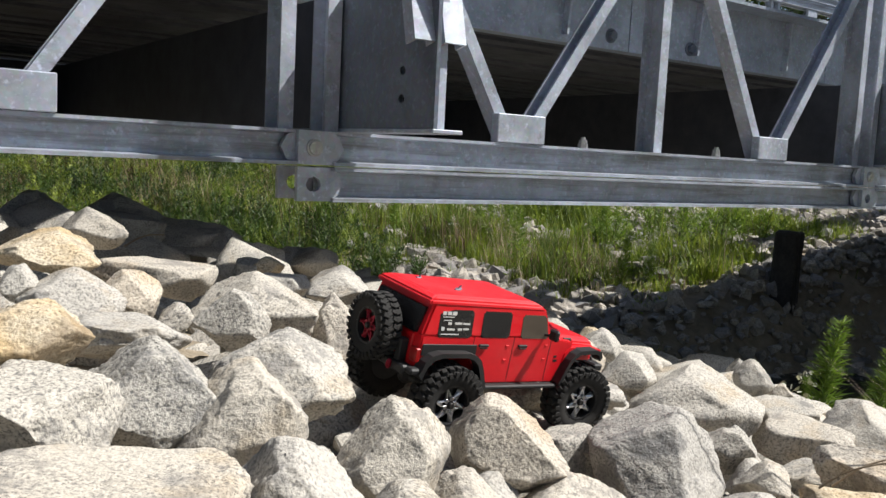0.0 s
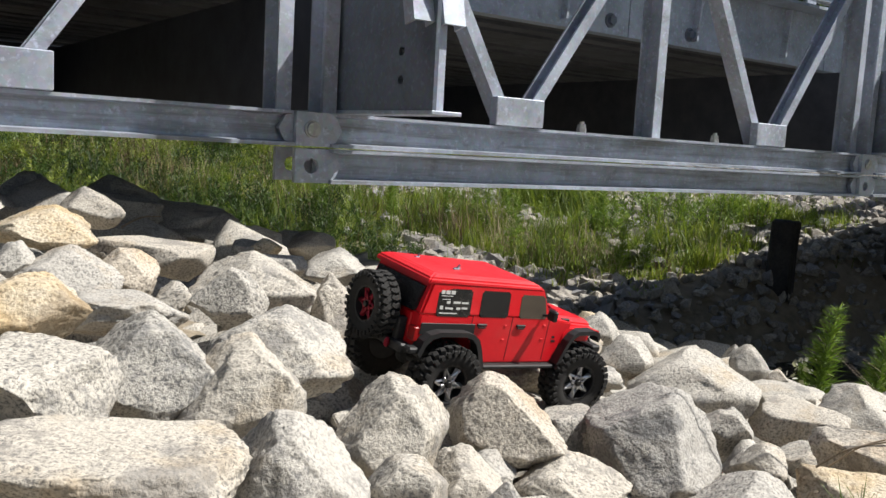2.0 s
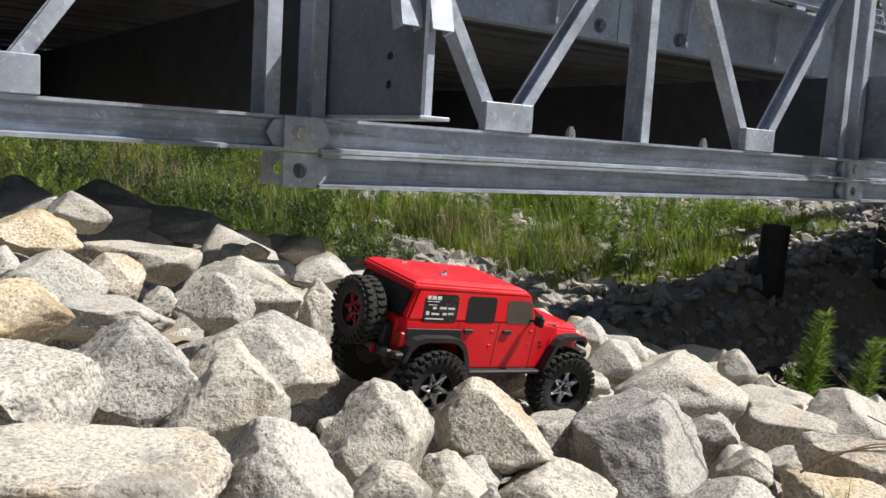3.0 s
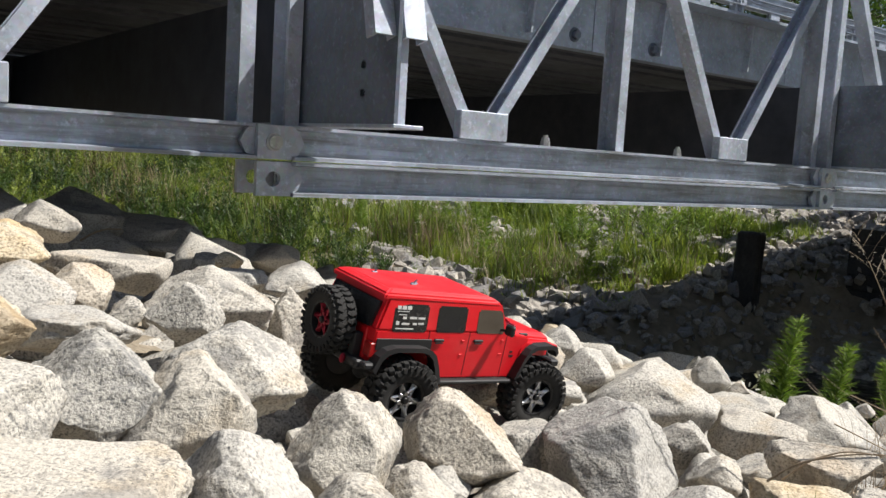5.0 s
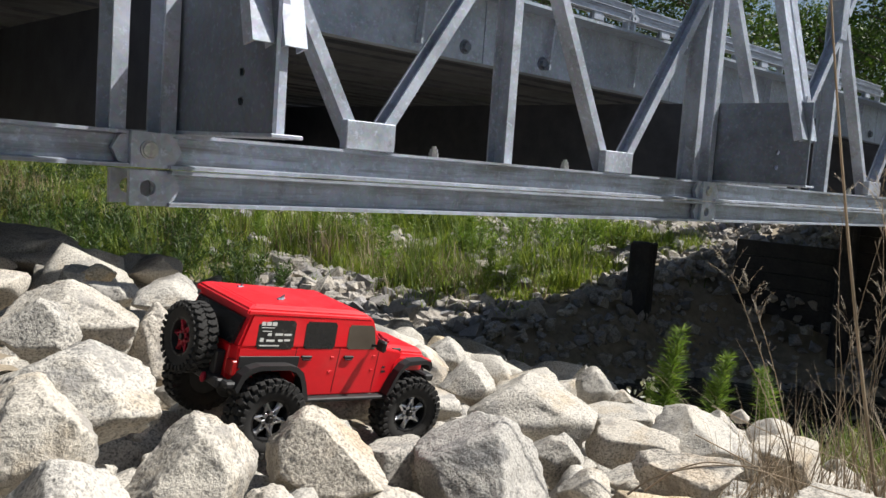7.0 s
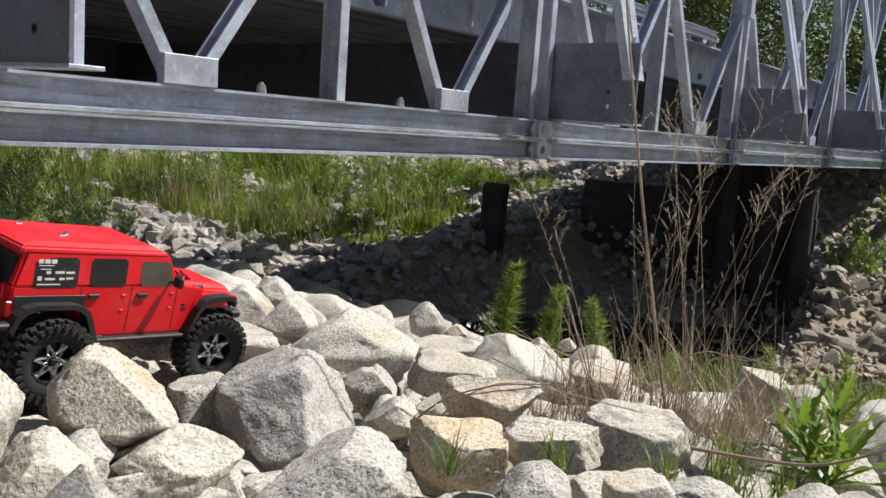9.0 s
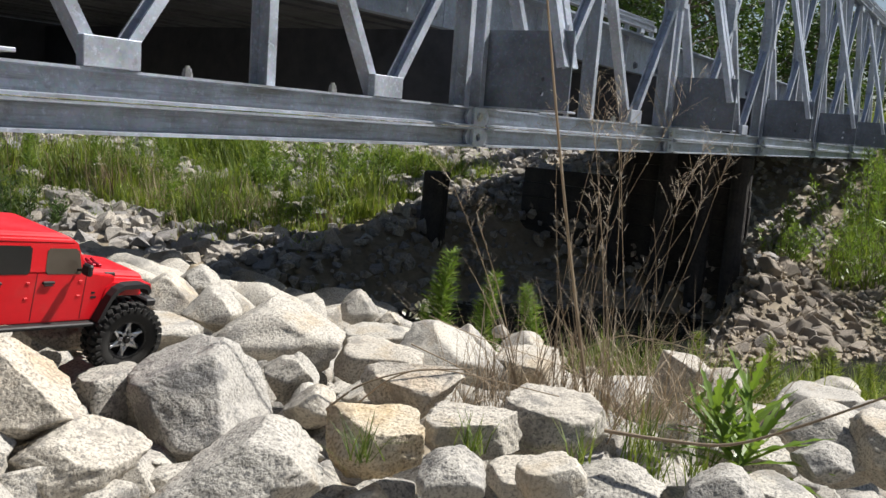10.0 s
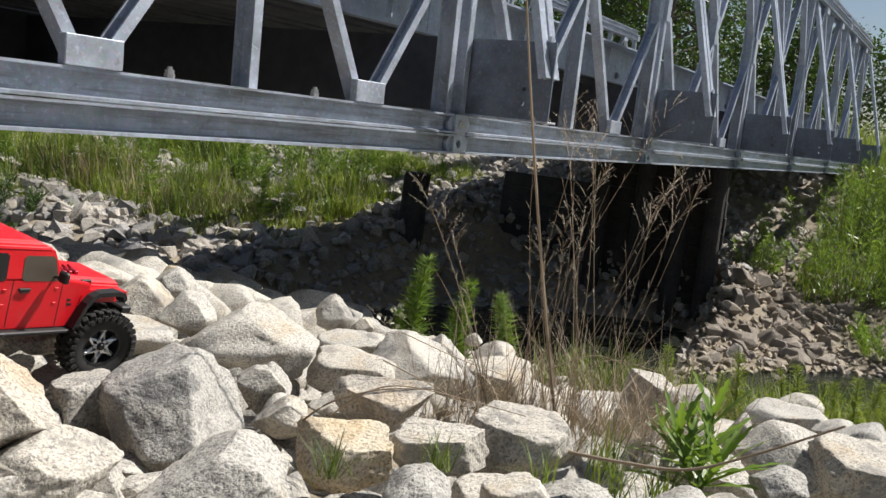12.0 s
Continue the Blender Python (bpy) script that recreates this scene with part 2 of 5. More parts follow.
def ground_z(x, y):
    n = 0.07 * fbm(x, y, 0.6, 3) + 0.03 * fbm(x, y, 2.3, 8)
    near = min(near_top(x, y) - 0.20, 1.55)
    return max(near, far_bank(x, y), -1.25 + n) + n


WATER = -0.80
# the ground is one sheet, fine near the walk and coarse to the horizon
steps = sorted({round(s * (0.12 * i + 0.0016 * i ** 2.55), 3) for i in range(0, 92) for s in (-1, 1)})
gx = [4.0 + s for s in steps]
gy = [4.0 + s for s in steps]
gv = [(x, y, ground_z(x, y)) for y in gy for x in gx]
gn = len(gx)
gf = [(j * gn + i, j * gn + i + 1, (j + 1) * gn + i + 1, (j + 1) * gn + i) for j in range(gn - 1) for i in range(gn - 1)]
sheet("ground", gv, gf, SOIL, "brown soil of the stream banks under stones and grass", "ground", "structure", True)

wm, wnt, wb = material("stream_water", 0.06)
wb.inputs["Base Color"].default_value = (0.018, 0.02, 0.016, 1)
wb.inputs["IOR"].default_value = 1.33
bump(wnt, wb, noise_of(wnt, 4, 4), 0.35, 0.06)
sheet("water", [(-30, -60, WATER), (40, -60, WATER), (40, 60, WATER), (-30, 60, WATER)], [(0, 1, 2, 3)], wm, "still dark water of the stream", "water", "structure")


# ---- the bridge ----
X0, YB, BAY, ZC = 1.075, 2.39, 3.05, 1.87
FIRST, LAST = -2, 6          # bays
FAR = 4.83                   # from truss to truss
DECK0, DECK1, DECKZ = 2.80, 6.85, 2.37
bridge = thing("truss_bridge", "galvanised steel panel truss bridge over a stream", "bridge")


def bay_pose(k, y, dz=0.0):
    return pose(X0 + k * BAY, y, ZC + dz)


def chord_bm(z, left=0.06, right=BAY - 0.06, top=0.0):
    bm = bmesh.new()
    channel(bm, right - left, 0.102, 0.05, 0.0115, pose(left, 0, z), 0.020, top)
    return bm


def chord_back_bm(z, left=0.06, right=BAY - 0.06):
    bm = bmesh.new()
    channel(bm, right - left, 0.102, 0.05, 0.0115, pose(right, 0.15, z, 0, 0, 180))
    return bm


def lug_bm(z, s, front=-0.006):
    """A pin lug: a plate with a tapered end, and the pin or the hole in it."""
    bm = bmesh.new()
    edge = [(-0.052, -0.05), (0.055, -0.05), (0.080, -0.034), (0.098, 0.0), (0.080, 0.034), (0.055, 0.05), (-0.052, 0.05)]
    edge = [p for a, b in zip(edge, edge[1:] + edge[:1]) for p in (a, ((a[0] + b[0]) / 2, (a[1] + b[1]) / 2))]
    n = len(edge)
    rings = []
    for y in (front, front + 0.018):
        out = [bm.verts.new((s * px, y, z + pz)) for px, pz in edge]
        ins = []
        for px, pz in edge:
            d = math.hypot(px, pz)
            ins.append(bm.verts.new((s * px / d * 0.024, y, z + pz / d * 0.024)))
        rings.append((out, ins))
    (o0, i0), (o1, i1) = rings
    for i in range(n):
        j = (i + 1) % n
        for q in ((o0[i], o0[j], i0[j], i0[i]), (o1[j], o1[i], i1[i], i1[j]), (o0[j], o0[i], o1[i], o1[j]), (i0[i], i0[j], i1[j], i1[i])):
            bm.faces.new(q)
    return bm


def post_bm(x, z0, z1, w=0.046, d=0.10, y=0.035):
    """An upright: a channel whose back looks along the bridge."""
    bm = bmesh.new()
    m = Matrix.Translation((x, y, z0)) @ Matrix.Rotation(radians(-90), 4, "Y")
    h, t = w / 2, 0.009
    profile(bm, [(0, h), (0, -h), (d, -h), (d, h), (d - t, h), (d - t, t - h), (t, t - h), (t, h)], 0, z1 - z0, m)
    return bm


def diagonal_bm(a, b, w=0.043, d=0.070):
    """A channel lying on its back: its web below, its flanges to the front and the rear."""
    if a[0] > b[0]:
        a, b = b, a
    bm = bmesh.new()
    m, n = along((a[0], 0.034, a[1]), (b[0], 0.034, b[1]))
    h, t = w / 2, 0.008
    profile(bm, [(0, h), (0, -h), (d, -h), (d, h), (d - t, h), (d - t, t - h), (t, t - h), (t, h)], 0, n, m)
    return bm


def gusset_bm(x, z0, z1, w=0.213):
    bm = bmesh.new()
    block(bm, x - w / 2, x + w / 2, -0.006, 0.0335, z0, z1, bevel=0.003)
    return bm


def stud_bm(x, z):
    bm = bmesh.new()
    rod(bm, (x, 0.03, z), (x, 0.03, z + 0.04), 0.009, n=10)
    rod(bm, (x, 0.03, z), (x, 0.03, z + 0.016), 0.019, n=6)
    rod(bm, (x, 0.03, z + 0.017), (x, 0.03, z + 0.03), 0.016, n=6)
    return bm


TOP = 2.31                  # pin to pin height of a panel
MID = 1.08
G1, G2, MV = 0.791, 2.2385, 1.532


def panel_bits(foot=0.071, head=0.0):
    """One panel: its chords, posts, diagonals and fittings, built once and shared by every bay."""
    BITS = []

    def bit(name, bm, mat=None):
        BITS.append((name, mesh_of(name, bm, mat or STEEL)))

    for z, name in ((0, "bottom_chord"), (TOP, "top_chord"), (TOP + 0.112, "top_reinforcing_chord")):
        bit(name, chord_bm(z), CHORD)
        bit(name, chord_back_bm(z), CHORD)
    for z in (0, TOP):
        for front in (-0.006, 0.128):
            bit("pin_lug", lug_bm(z, 1, front))
            b_ = lug_bm(z, -1, front)
            bmesh.ops.translate(b_, vec=(BAY, 0.02, 0), verts=b_.verts)
            bit("pin_lug", b_)
    for x in (0.075, BAY - 0.075):
        bit("end_post", post_bm(x, 0.051, TOP - 0.051))
    bit("middle_post", post_bm(MV, 0.051, TOP - 0.051))
    for x in (G1, G2):
        bit("gusset", gusset_bm(x, 0.053, 0.150))
        bit("gusset", gusset_bm(x, TOP - 0.150, TOP - 0.053))
    PL, PR, PM = 0.105, BAY - 0.105, MV
    lower = (((G1 - 0.012, 0.053), (PL + 0.075, 1.06)), ((G1 + 0.043, 0.053), (PM - 0.01, 1.037)), ((G2 - 0.018, 0.053), (PM + 0.075, 1.12)), ((G2 + foot, 0.053), (PR - head, 0.98)))
    for a, b in lower + tuple(((ax, TOP - az), (bx, TOP - bz)) for (ax, az), (bx, bz) in lower):
        bit("diagonal", diagonal_bm(a, b))
    for x in (PL - 0.01, PM, PR + 0.01):
        b_ = bmesh.new()
        block(b_, x - 0.045, x + 0.045, 0.024, 0.034, MID - 0.06, TOP - MID + 0.06, bevel=0.002)
        bit("node_plate", b_)
    for x in (2.192 - X0, 2.967 - X0):
        bit("stud", stud_bm(x, 0.051), BOLT)
    return BITS


BITS = panel_bits()
END_BITS = panel_bits(0.002, 0.07)
LOWER = [("reinforcing_chord", mesh_of("reinforcing_chord", chord_bm(-0.107, top=0.030), CHORD)),
         ("reinforcing_chord", mesh_of("reinforcing_chord", chord_back_bm(-0.107), CHORD))]
for front in (-0.006, 0.128):
    LOWER.append(("pin_lug", mesh_of("pin_lug", lug_bm(-0.107, 1, front), STEEL)))
    b_ = lug_bm(-0.107, -1, front)
    bmesh.ops.translate(b_, vec=(BAY, 0.02, 0), verts=b_.verts)
    LOWER.append(("pin_lug", mesh_of("pin_lug", b_, STEEL)))
pin_ = bmesh.new()
rod(pin_, (0, -0.012, 0), (0, 0.12, 0), 0.026, n=18)
rod(pin_, (0, -0.017, 0), (0, -0.012, 0), 0.020, 0.022, n=18)
PIN = mesh_of("pin", pin_, BOLT)


def panel(k, y, dz, lower):
    p = new("panel")
    p.parent, p.matrix_world = bridge, bay_pose(k, y, dz)
    bits = (BITS if k >= 0 else END_BITS) + (LOWER if lower else [])
    bits = bits + [("pin", PIN)]
    for name, me in bits:
        o = new(name, me)
        o.parent = p
    return p


for k in range(FIRST, LAST):
    panel(k, YB, 0.0, k >= 0)
    panel(k, YB + FAR, 0.0, False)


def web_with_holes(bm, y0, y1, z0, z1, t, holes):
    """The transom's end plate in the plane x = 0, with round holes one above the other."""
    yc, r, c = holes[0][0], 0.0135, 0.03
    def quad(a, b, lo, hi):
        block(bm, -t / 2, t / 2, a, b, lo, hi)
    quad(y0, yc - c, z0, z1)
    quad(yc + c, y1, z0, z1)
    z = z0
    for _, zh in sorted(holes, key=lambda h: h[1]):
        quad(yc - c, yc + c, z, zh - c)
        for s in (-1, 1):
            ring = [(yc + r * math.cos(a), zh + r * math.sin(a)) for a in [math.pi / 8 + i * math.pi / 4 for i in range(8)]]
            box_ = [(yc + c * sy, zh + c * sz) for sy, sz in ((1, 0.41), (0.41, 1), (-0.41, 1), (-1, 0.41), (-1, -0.41), (-0.41, -1), (0.41, -1), (1, -0.41))]
            ins = [bm.verts.new((s * t / 2, *p)) for p in ring]
            out = [bm.verts.new((s * t / 2, *p)) for p in box_]
            for i in range(8):
                bm.faces.new((ins[i], ins[(i + 1) % 8], out[(i + 1) % 8], out[i]))
            for i, (sy, sz) in zip((0, 2, 4, 6), ((1, 1), (-1, 1), (-1, -1), (1, -1))):
                cv = bm.verts.new((s * t / 2, yc + c * sy, zh + c * sz))
                bm.faces.new((out[i], out[i + 1], cv))
        z = zh + c
    quad(yc - c, yc + c, z, z1)


TZ0, TZ1, TY0, TY1 = 1.9325, 2.338, 1.925, DECK1 + 1.0
# end plates: the shade of their sunless side is in the colour
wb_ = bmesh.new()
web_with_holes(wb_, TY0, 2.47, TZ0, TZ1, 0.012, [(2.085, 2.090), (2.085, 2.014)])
T_WEB = mesh_of("end_plate", wb_, DARKENED)
# inner web, coloured dark for the shade below the deck
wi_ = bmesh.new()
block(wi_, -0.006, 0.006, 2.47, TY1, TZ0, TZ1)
T_INNER = mesh_of("web", wi_, SHADOWSTEEL)
fl_ = bmesh.new()
block(fl_, -0.010, 0.085, TY0 - 0.005, TY1, TZ0 - 0.011, TZ0, bevel=0.002)
T_FLANGE = mesh_of("flange", fl_, STEEL)
st_ = bmesh.new()
prism(st_, [(-0.004, TZ0), (0.052, TZ0), (0.052, TZ1 - 0.08), (0.03, TZ1 + 0.03), (-0.004, TZ1 + 0.03)], TY0 + 0.035, TY0 + 0.047)
T_STIFF = mesh_of("stiffener", st_, STEEL)


def raker_mesh(side):
    bm = bmesh.new()
    a, b = Vector((side, 1.955, 2.15)), Vector((side, YB + 0.05, ZC + TOP - 0.1))
    d = b - a
    m = Matrix.Translation(a) @ Matrix.Rotation(math.atan2(d.y, d.z) * -1, 4, "X") @ Matrix.Rotation(radians(-90), 4, "Y")
    channel(bm, d.length, 0.068, 0.045, 0.007, m @ Matrix.Rotation(radians(180), 4, "X") @ Matrix.Translation((0, -0.0225, 0)))
    return mesh_of("raker", bm, STEEL)


R_LEFT, R_RIGHT = raker_mesh(-0.035), raker_mesh(0.058)
for k in range(FIRST, LAST + 1):
    t = new("transom")
    t.parent, t.location = bridge, (X0 + k * BAY + 0.112, 0, 0)
    for name, me in (("end_plate", T_WEB), ("web", T_INNER), ("flange", T_FLANGE), ("stiffener", T_STIFF), ("raker", R_LEFT), ("raker", R_RIGHT)):
        new(name, me).parent = t

# deck: side beams bolted up in lengths, ribbed underside
for k in range(FIRST, LAST):
    for h in (0, 1):
        d = new("deck_unit")
        x0 = X0 + 0.2 + (k + h / 2) * BAY
        d.parent, d.location = bridge, (x0, 0, 0)
        L = BAY / 2 - 0.004
        for ys, s in ((DECK0, 1), (DECK1, -1)):
            bm = bmesh.new()
            profile(bm, [(ys - s * 0.13, DECKZ + 0.282), (ys - s * 0.13, DECKZ + 0.268), (ys, DECKZ + 0.268), (ys, DECKZ - 0.008), (ys + s * 0.07, DECKZ - 0.008), (ys + s * 0.07, DECKZ), (ys + s * 0.01, DECKZ), (ys + s * 0.01, DECKZ + 0.27), (ys + s * 0.06, DECKZ + 0.27), (ys + s * 0.06, DECKZ + 0.282)], 0.002, L)
            part("side_beam", bm, STAINED, d)
            for xs in (0.42, 1.12):
                bm = bmesh.new()
                prism(bm, [(xs, DECKZ + 0.02), (xs + 0.012, DECKZ + 0.02), (xs + 0.03, DECKZ + 0.26), (xs + 0.018, DECKZ + 0.26)], ys - s * 0.035, ys)
                part("stiffener", bm, STEEL, d)
        # ribs and plate, with under-deck shade in their colour
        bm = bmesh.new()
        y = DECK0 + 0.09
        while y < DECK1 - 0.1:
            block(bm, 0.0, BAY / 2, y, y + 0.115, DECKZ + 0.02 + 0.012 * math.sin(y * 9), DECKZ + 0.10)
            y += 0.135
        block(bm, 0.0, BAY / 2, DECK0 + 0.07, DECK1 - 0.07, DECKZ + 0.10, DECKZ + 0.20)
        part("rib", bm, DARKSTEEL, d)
        for xs in (0.405, 1.408):
            bm = bmesh.new()
            rod(bm, (xs, DECK0 - 0.022, DECKZ + 0.05), (xs, DECK0, DECKZ + 0.05), 0.021, n=6)
            rod(bm, (xs, DECK0 - 0.004, DECKZ + 0.05), (xs, DECK0, DECKZ + 0.05), 0.032, n=14)
            part("bolt", bm, DARKENED, d)

# dark sheet added under the far edge of the deck to block light from behind
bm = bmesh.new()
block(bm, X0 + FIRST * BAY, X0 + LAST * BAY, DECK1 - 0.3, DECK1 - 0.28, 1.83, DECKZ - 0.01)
part("shade_screen", bm, SHADOWSTEEL, bridge)

# old timber bulkhead that holds the bank under the bridge
wall_b = thing("timber_bulkhead", "black creosoted timber bulkhead under the bridge", "bulkhead", pose(13.2, 0, -1.0))
plank_ = bmesh.new()
block(plank_, 0, 0.09, 0, 2.0, 0, 0.235, bevel=0.008)
PLANK = mesh_of("plank", plank_, TIMBER)
for i in range(11):
    o = new("plank", PLANK)
    o.parent, o.location = wall_b, (0.012 * math.sin(i * 2.3), 3.19 + 0.02 * math.sin(i * 5.1), 0.24 * i)
low_ = bmesh.new()
block(low_, 0, 0.09, 0, 1.75, 0, 0.235, bevel=0.008)
LOW = mesh_of("plank", low_, TIMBER)
for i in range(9):
    o = new("plank", LOW)
    o.parent, o.location = wall_b, (0.03 + 0.012 * math.sin(i * 1.7), 5.21, 0.24 * i)
for y in (3.30, 3.80, 4.4, 5.1):
    bm = bmesh.new()
    rod(bm, (-0.14, y, -0.3), (-0.13, y + 0.02, 2.62), 0.15, 0.13, 14)
    part("post", bm, TIMBER, wall_b)

# old timber pile under the bridge
for x, y, w, h in ((11.25, 7.42, 0.34, 1.05 - ground_z(11.25, 7.42) + 0.2),):
    z = ground_z(x, y) - 0.2
    p = thing("timber_pile", "black cut-off timber pile standing in the bank", "pile", pose(x, y, z, 0, 1.5, 20))
    bm = bmesh.new()
    block(bm, -w / 2, w / 2, -w / 2, w / 2, 0, h, bevel=0.03)
    bmesh.ops.subdivide_edges(bm, edges=bm.edges, cuts=3, use_grid_fill=True)
    for v in bm.verts:
        v.co += Vector((fbm(v.co.y * 9, v.co.z * 3, 1.3), fbm(v.co.x * 9, v.co.z * 3, 1.3, 5), 0.6 * fbm(v.co.x * 5, v.co.y * 5, 2))) * 0.03
    part("shaft", bm, TIMBER, p)


# ---- boulders of the near bank ----
rng = random.Random(11)
KINDS = ["pale grey granite boulder on the stone bank", "tan stained granite boulder among grey ones", "darker grey granite boulder wedged in the bank",
         "pale granite boulder with rusty brown stains on the stone bank"]


def boulder_mesh(w, d, h, seed, mat, fine=4, peak=None):
    """A block of quarried stone: flat broken faces, chipped edges, a rough skin. peak: where along its width the ridge runs, -1 to 1; 2 for a flat slab."""
    g = random.Random(seed)
    bm = bmesh.new()
    bmesh.ops.create_icosphere(bm, subdivisions=fine, radius=1.0)
    cuts = []
    for i in range(8):
        n = Vector((g.gauss(0, 1), g.gauss(0, 1), g.gauss(0, 0.6))).normalized()
        if peak is not None and peak < 1 and n.z > 0.35:
            n.z = -n.z
        cuts.append((n, g.uniform(0.56, 0.80)))
    p = g.uniform(-0.5, 0.5) if peak is None else peak
    if p > 1:
        cuts.append((Vector((g.uniform(-0.18, 0.18), g.uniform(-0.25, -0.05), 1)).normalized(), 0.5))
    else:
        apex = Vector((p * 0.8, 0.15, 0.92))
        for s in (-1, 1):
            foot = Vector((s * 1.0, 0, g.uniform(-0.5, -0.1)))
            run = foot - apex
            n = Vector((-run.z * s * 1.0, 0, run.x * s)).normalized()
            n = Vector((n.x, g.uniform(-0.35, 0.1), n.z)).normalized()
            cuts.append((n, n.dot(apex)))
        cuts.append((Vector((g.uniform(-0.2, 0.2), -0.85, 0.5)).normalized(), g.uniform(0.52, 0.68)))
        cuts.append((Vector((g.uniform(-0.35, 0.35), g.uniform(-0.5, 0.0), 1)).normalized(), g.uniform(0.66, 0.78)))
    # small breaks along the edges
    for i in range(12):
        cuts.append((Vector((g.gauss(0, 1), g.gauss(-0.4, 1), g.gauss(0.35, 0.9))).normalized(), g.uniform(0.84, 0.96)))
    off = Vector((g.uniform(0, 90), g.uniform(0, 90), g.uniform(0, 90)))
    for v in bm.verts:
        p = v.co.copy() * 1.05
        p *= 1 + 0.06 * noise.noise(v.co * 1.3 + off)
        for _ in range(2):
            for n, c in cuts:
                k = p.dot(n)
                if k > c:
                    p -= n * (k - c) * 0.95
        v.co = p
    for _ in range({5: 2, 4: 1}.get(fine, 0)):
        bmesh.ops.smooth_vert(bm, verts=bm.verts, factor=0.5, use_axis_x=True, use_axis_y=True, use_axis_z=True)
    for v in bm.verts:
        p = v.co.copy()
        q = p * 2.1 + off
        chip = max(0.0, noise.noise(q * 2.6) - 0.22)
        step = noise.noise(q * 1.4 + Vector((7, 3, 5)))
        r = 0.045 * noise.noise(q) + 0.034 * noise.noise(q * 2.3) + 0.030 * noise.noise(q * 5.5) + 0.022 * noise.noise(q * 11) - 0.10 * chip - (0.022 if step > 0.12 else 0.022 * max(0.0, (step - 0.04) / 0.08))
        v.co = p * (1 + r)
    lo = [min(v.co[i] for v in bm.verts) for i in range(3)]
    hi = [max(v.co[i] for v in bm.verts) for i in range(3)]
    for v in bm.verts:
        u = [(v.co[i] - (lo[i] + hi[i]) / 2) / (hi[i] - lo[i]) for i in range(3)]
        v.co = Vector((u[0] * w, u[1] * d, u[2] * h))
    return mesh_of("boulder", bm, mat, True)


count_b = 0


def boulder(x, y, z, w, d, h, yaw, kind=0, peak=None):
    """A boulder w wide, d deep and h high about its middle."""
    global count_b
    count_b += 1
    ob = new("boulder", boulder_mesh(w, d, h, 100 + count_b, STONES[kind], 5 if w > 0.13 and math.hypot(x, y) < 2.0 else 4, peak))
    ob.matrix_world = pose(x, y, z, rng.uniform(-4, 4), rng.uniform(-4, 4), yaw)
    return tagged(ob, KINDS[kind], "boulder", "riprap boulders")


boulder(0.25, 1.91, 1.634, 0.21, 0.19, 0.096, -10, 1, 0.10)
boulder(0.27, 1.76, 1.565, 0.20, 0.16, 0.108, -12, 0, 0.10)
boulder(0.38, 1.81, 1.557, 0.15, 0.14, 0.099, -15, 3, 0.00)
boulder(0.49, 1.98, 1.559, 0.28, 0.20, 0.097, -17, 0, 2.00)
boulder(0.10, 1.19, 1.618, 0.15, 0.12, 0.093, -10, 1, 0.20)
boulder(0.19, 1.79, 1.589, 0.07, 0.06, 0.080, -9, 2)
boulder(0.31, 1.55, 1.530, 0.23, 0.18, 0.080, -15, 0, 2.00)
boulder(0.46, 1.75, 1.510, 0.08, 0.07, 0.074, -18, 2)
boulder(0.63, 1.75, 1.520, 0.27, 0.22, 0.152, -23, 0, -0.10)
boulder(0.53, 1.62, 1.527, 0.15, 0.07, 0.130, -22, 2, 0.20)
boulder(0.09, 1.08, 1.544, 0.19, 0.16, 0.135, -10, 0, 2.00)
boulder(0.25, 1.18, 1.521, 0.19, 0.15, 0.178, -17, 2, 0.15)
boulder(0.34, 1.10, 1.503, 0.17, 0.14, 0.162, -23, 0, 0.00)
boulder(0.47, 1.27, 1.515, 0.23, 0.18, 0.142, -25, 0, 0.00)
boulder(0.11, 0.88, 1.513, 0.29, 0.17, 0.092, -14, 0, 2.00)
boulder(0.32, 0.89, 1.481, 0.17, 0.14, 0.132, -26, 0, -0.20)
boulder(0.51, 1.01, 1.449, 0.17, 0.14, 0.161, -32, 0, 0.20)
boulder(0.77, 1.07, 1.419, 0.20, 0.18, 0.149, -40, 3, -0.25)
boulder(1.07, 1.03, 1.350, 0.25, 0.23, 0.194, -50, 2, 0.45)
boulder(0.68, 1.02, 1.367, 0.11, 0.10, 0.074, -39, 2, 0.10)
boulder(0.79, 0.94, 1.348, 0.18, 0.16, 0.119, -45, 0, -0.10)
boulder(1.65, 1.40, 1.283, 0.32, 0.29, 0.195, -52, 0, -0.10)
boulder(2.17, 1.50, 1.141, 0.21, 0.17, 0.125, -58, 0, 2.00)
boulder(1.78, 1.19, 1.232, 0.23, 0.16, 0.111, -59, 0, 2.00)
boulder(1.96, 1.11, 1.248, 0.26, 0.21, 0.142, -63, 0, -0.20)
boulder(1.38, 1.10, 1.295, 0.10, 0.09, 0.120, -55, 2)
boulder(1.25, 0.94, 1.312, 0.10, 0.09, 0.072, -57, 0, 0.10)
boulder(1.41, 0.83, 1.326, 0.20, 0.16, 0.102, -63, 3, 2.00)
boulder(0.45, 0.87, 1.447, 0.10, 0.08, 0.070, -34, 0)
boulder(1.50, 1.00, 1.258, 0.11, 0.10, 0.064, -59, 2)
boulder(0.80, 1.70, 1.468, 0.17, 0.14, 0.183, -29, 0, -0.10)
boulder(1.13, 2.33, 1.480, 0.15, 0.14, 0.092, -28, 0, 0.10)
boulder(0.89, 2.16, 1.499, 0.14, 0.11, 0.073, -25, 0, 2.00)
boulder(1.01, 2.55, 1.501, 0.11, 0.10, 0.058, -24, 1, 0.10)
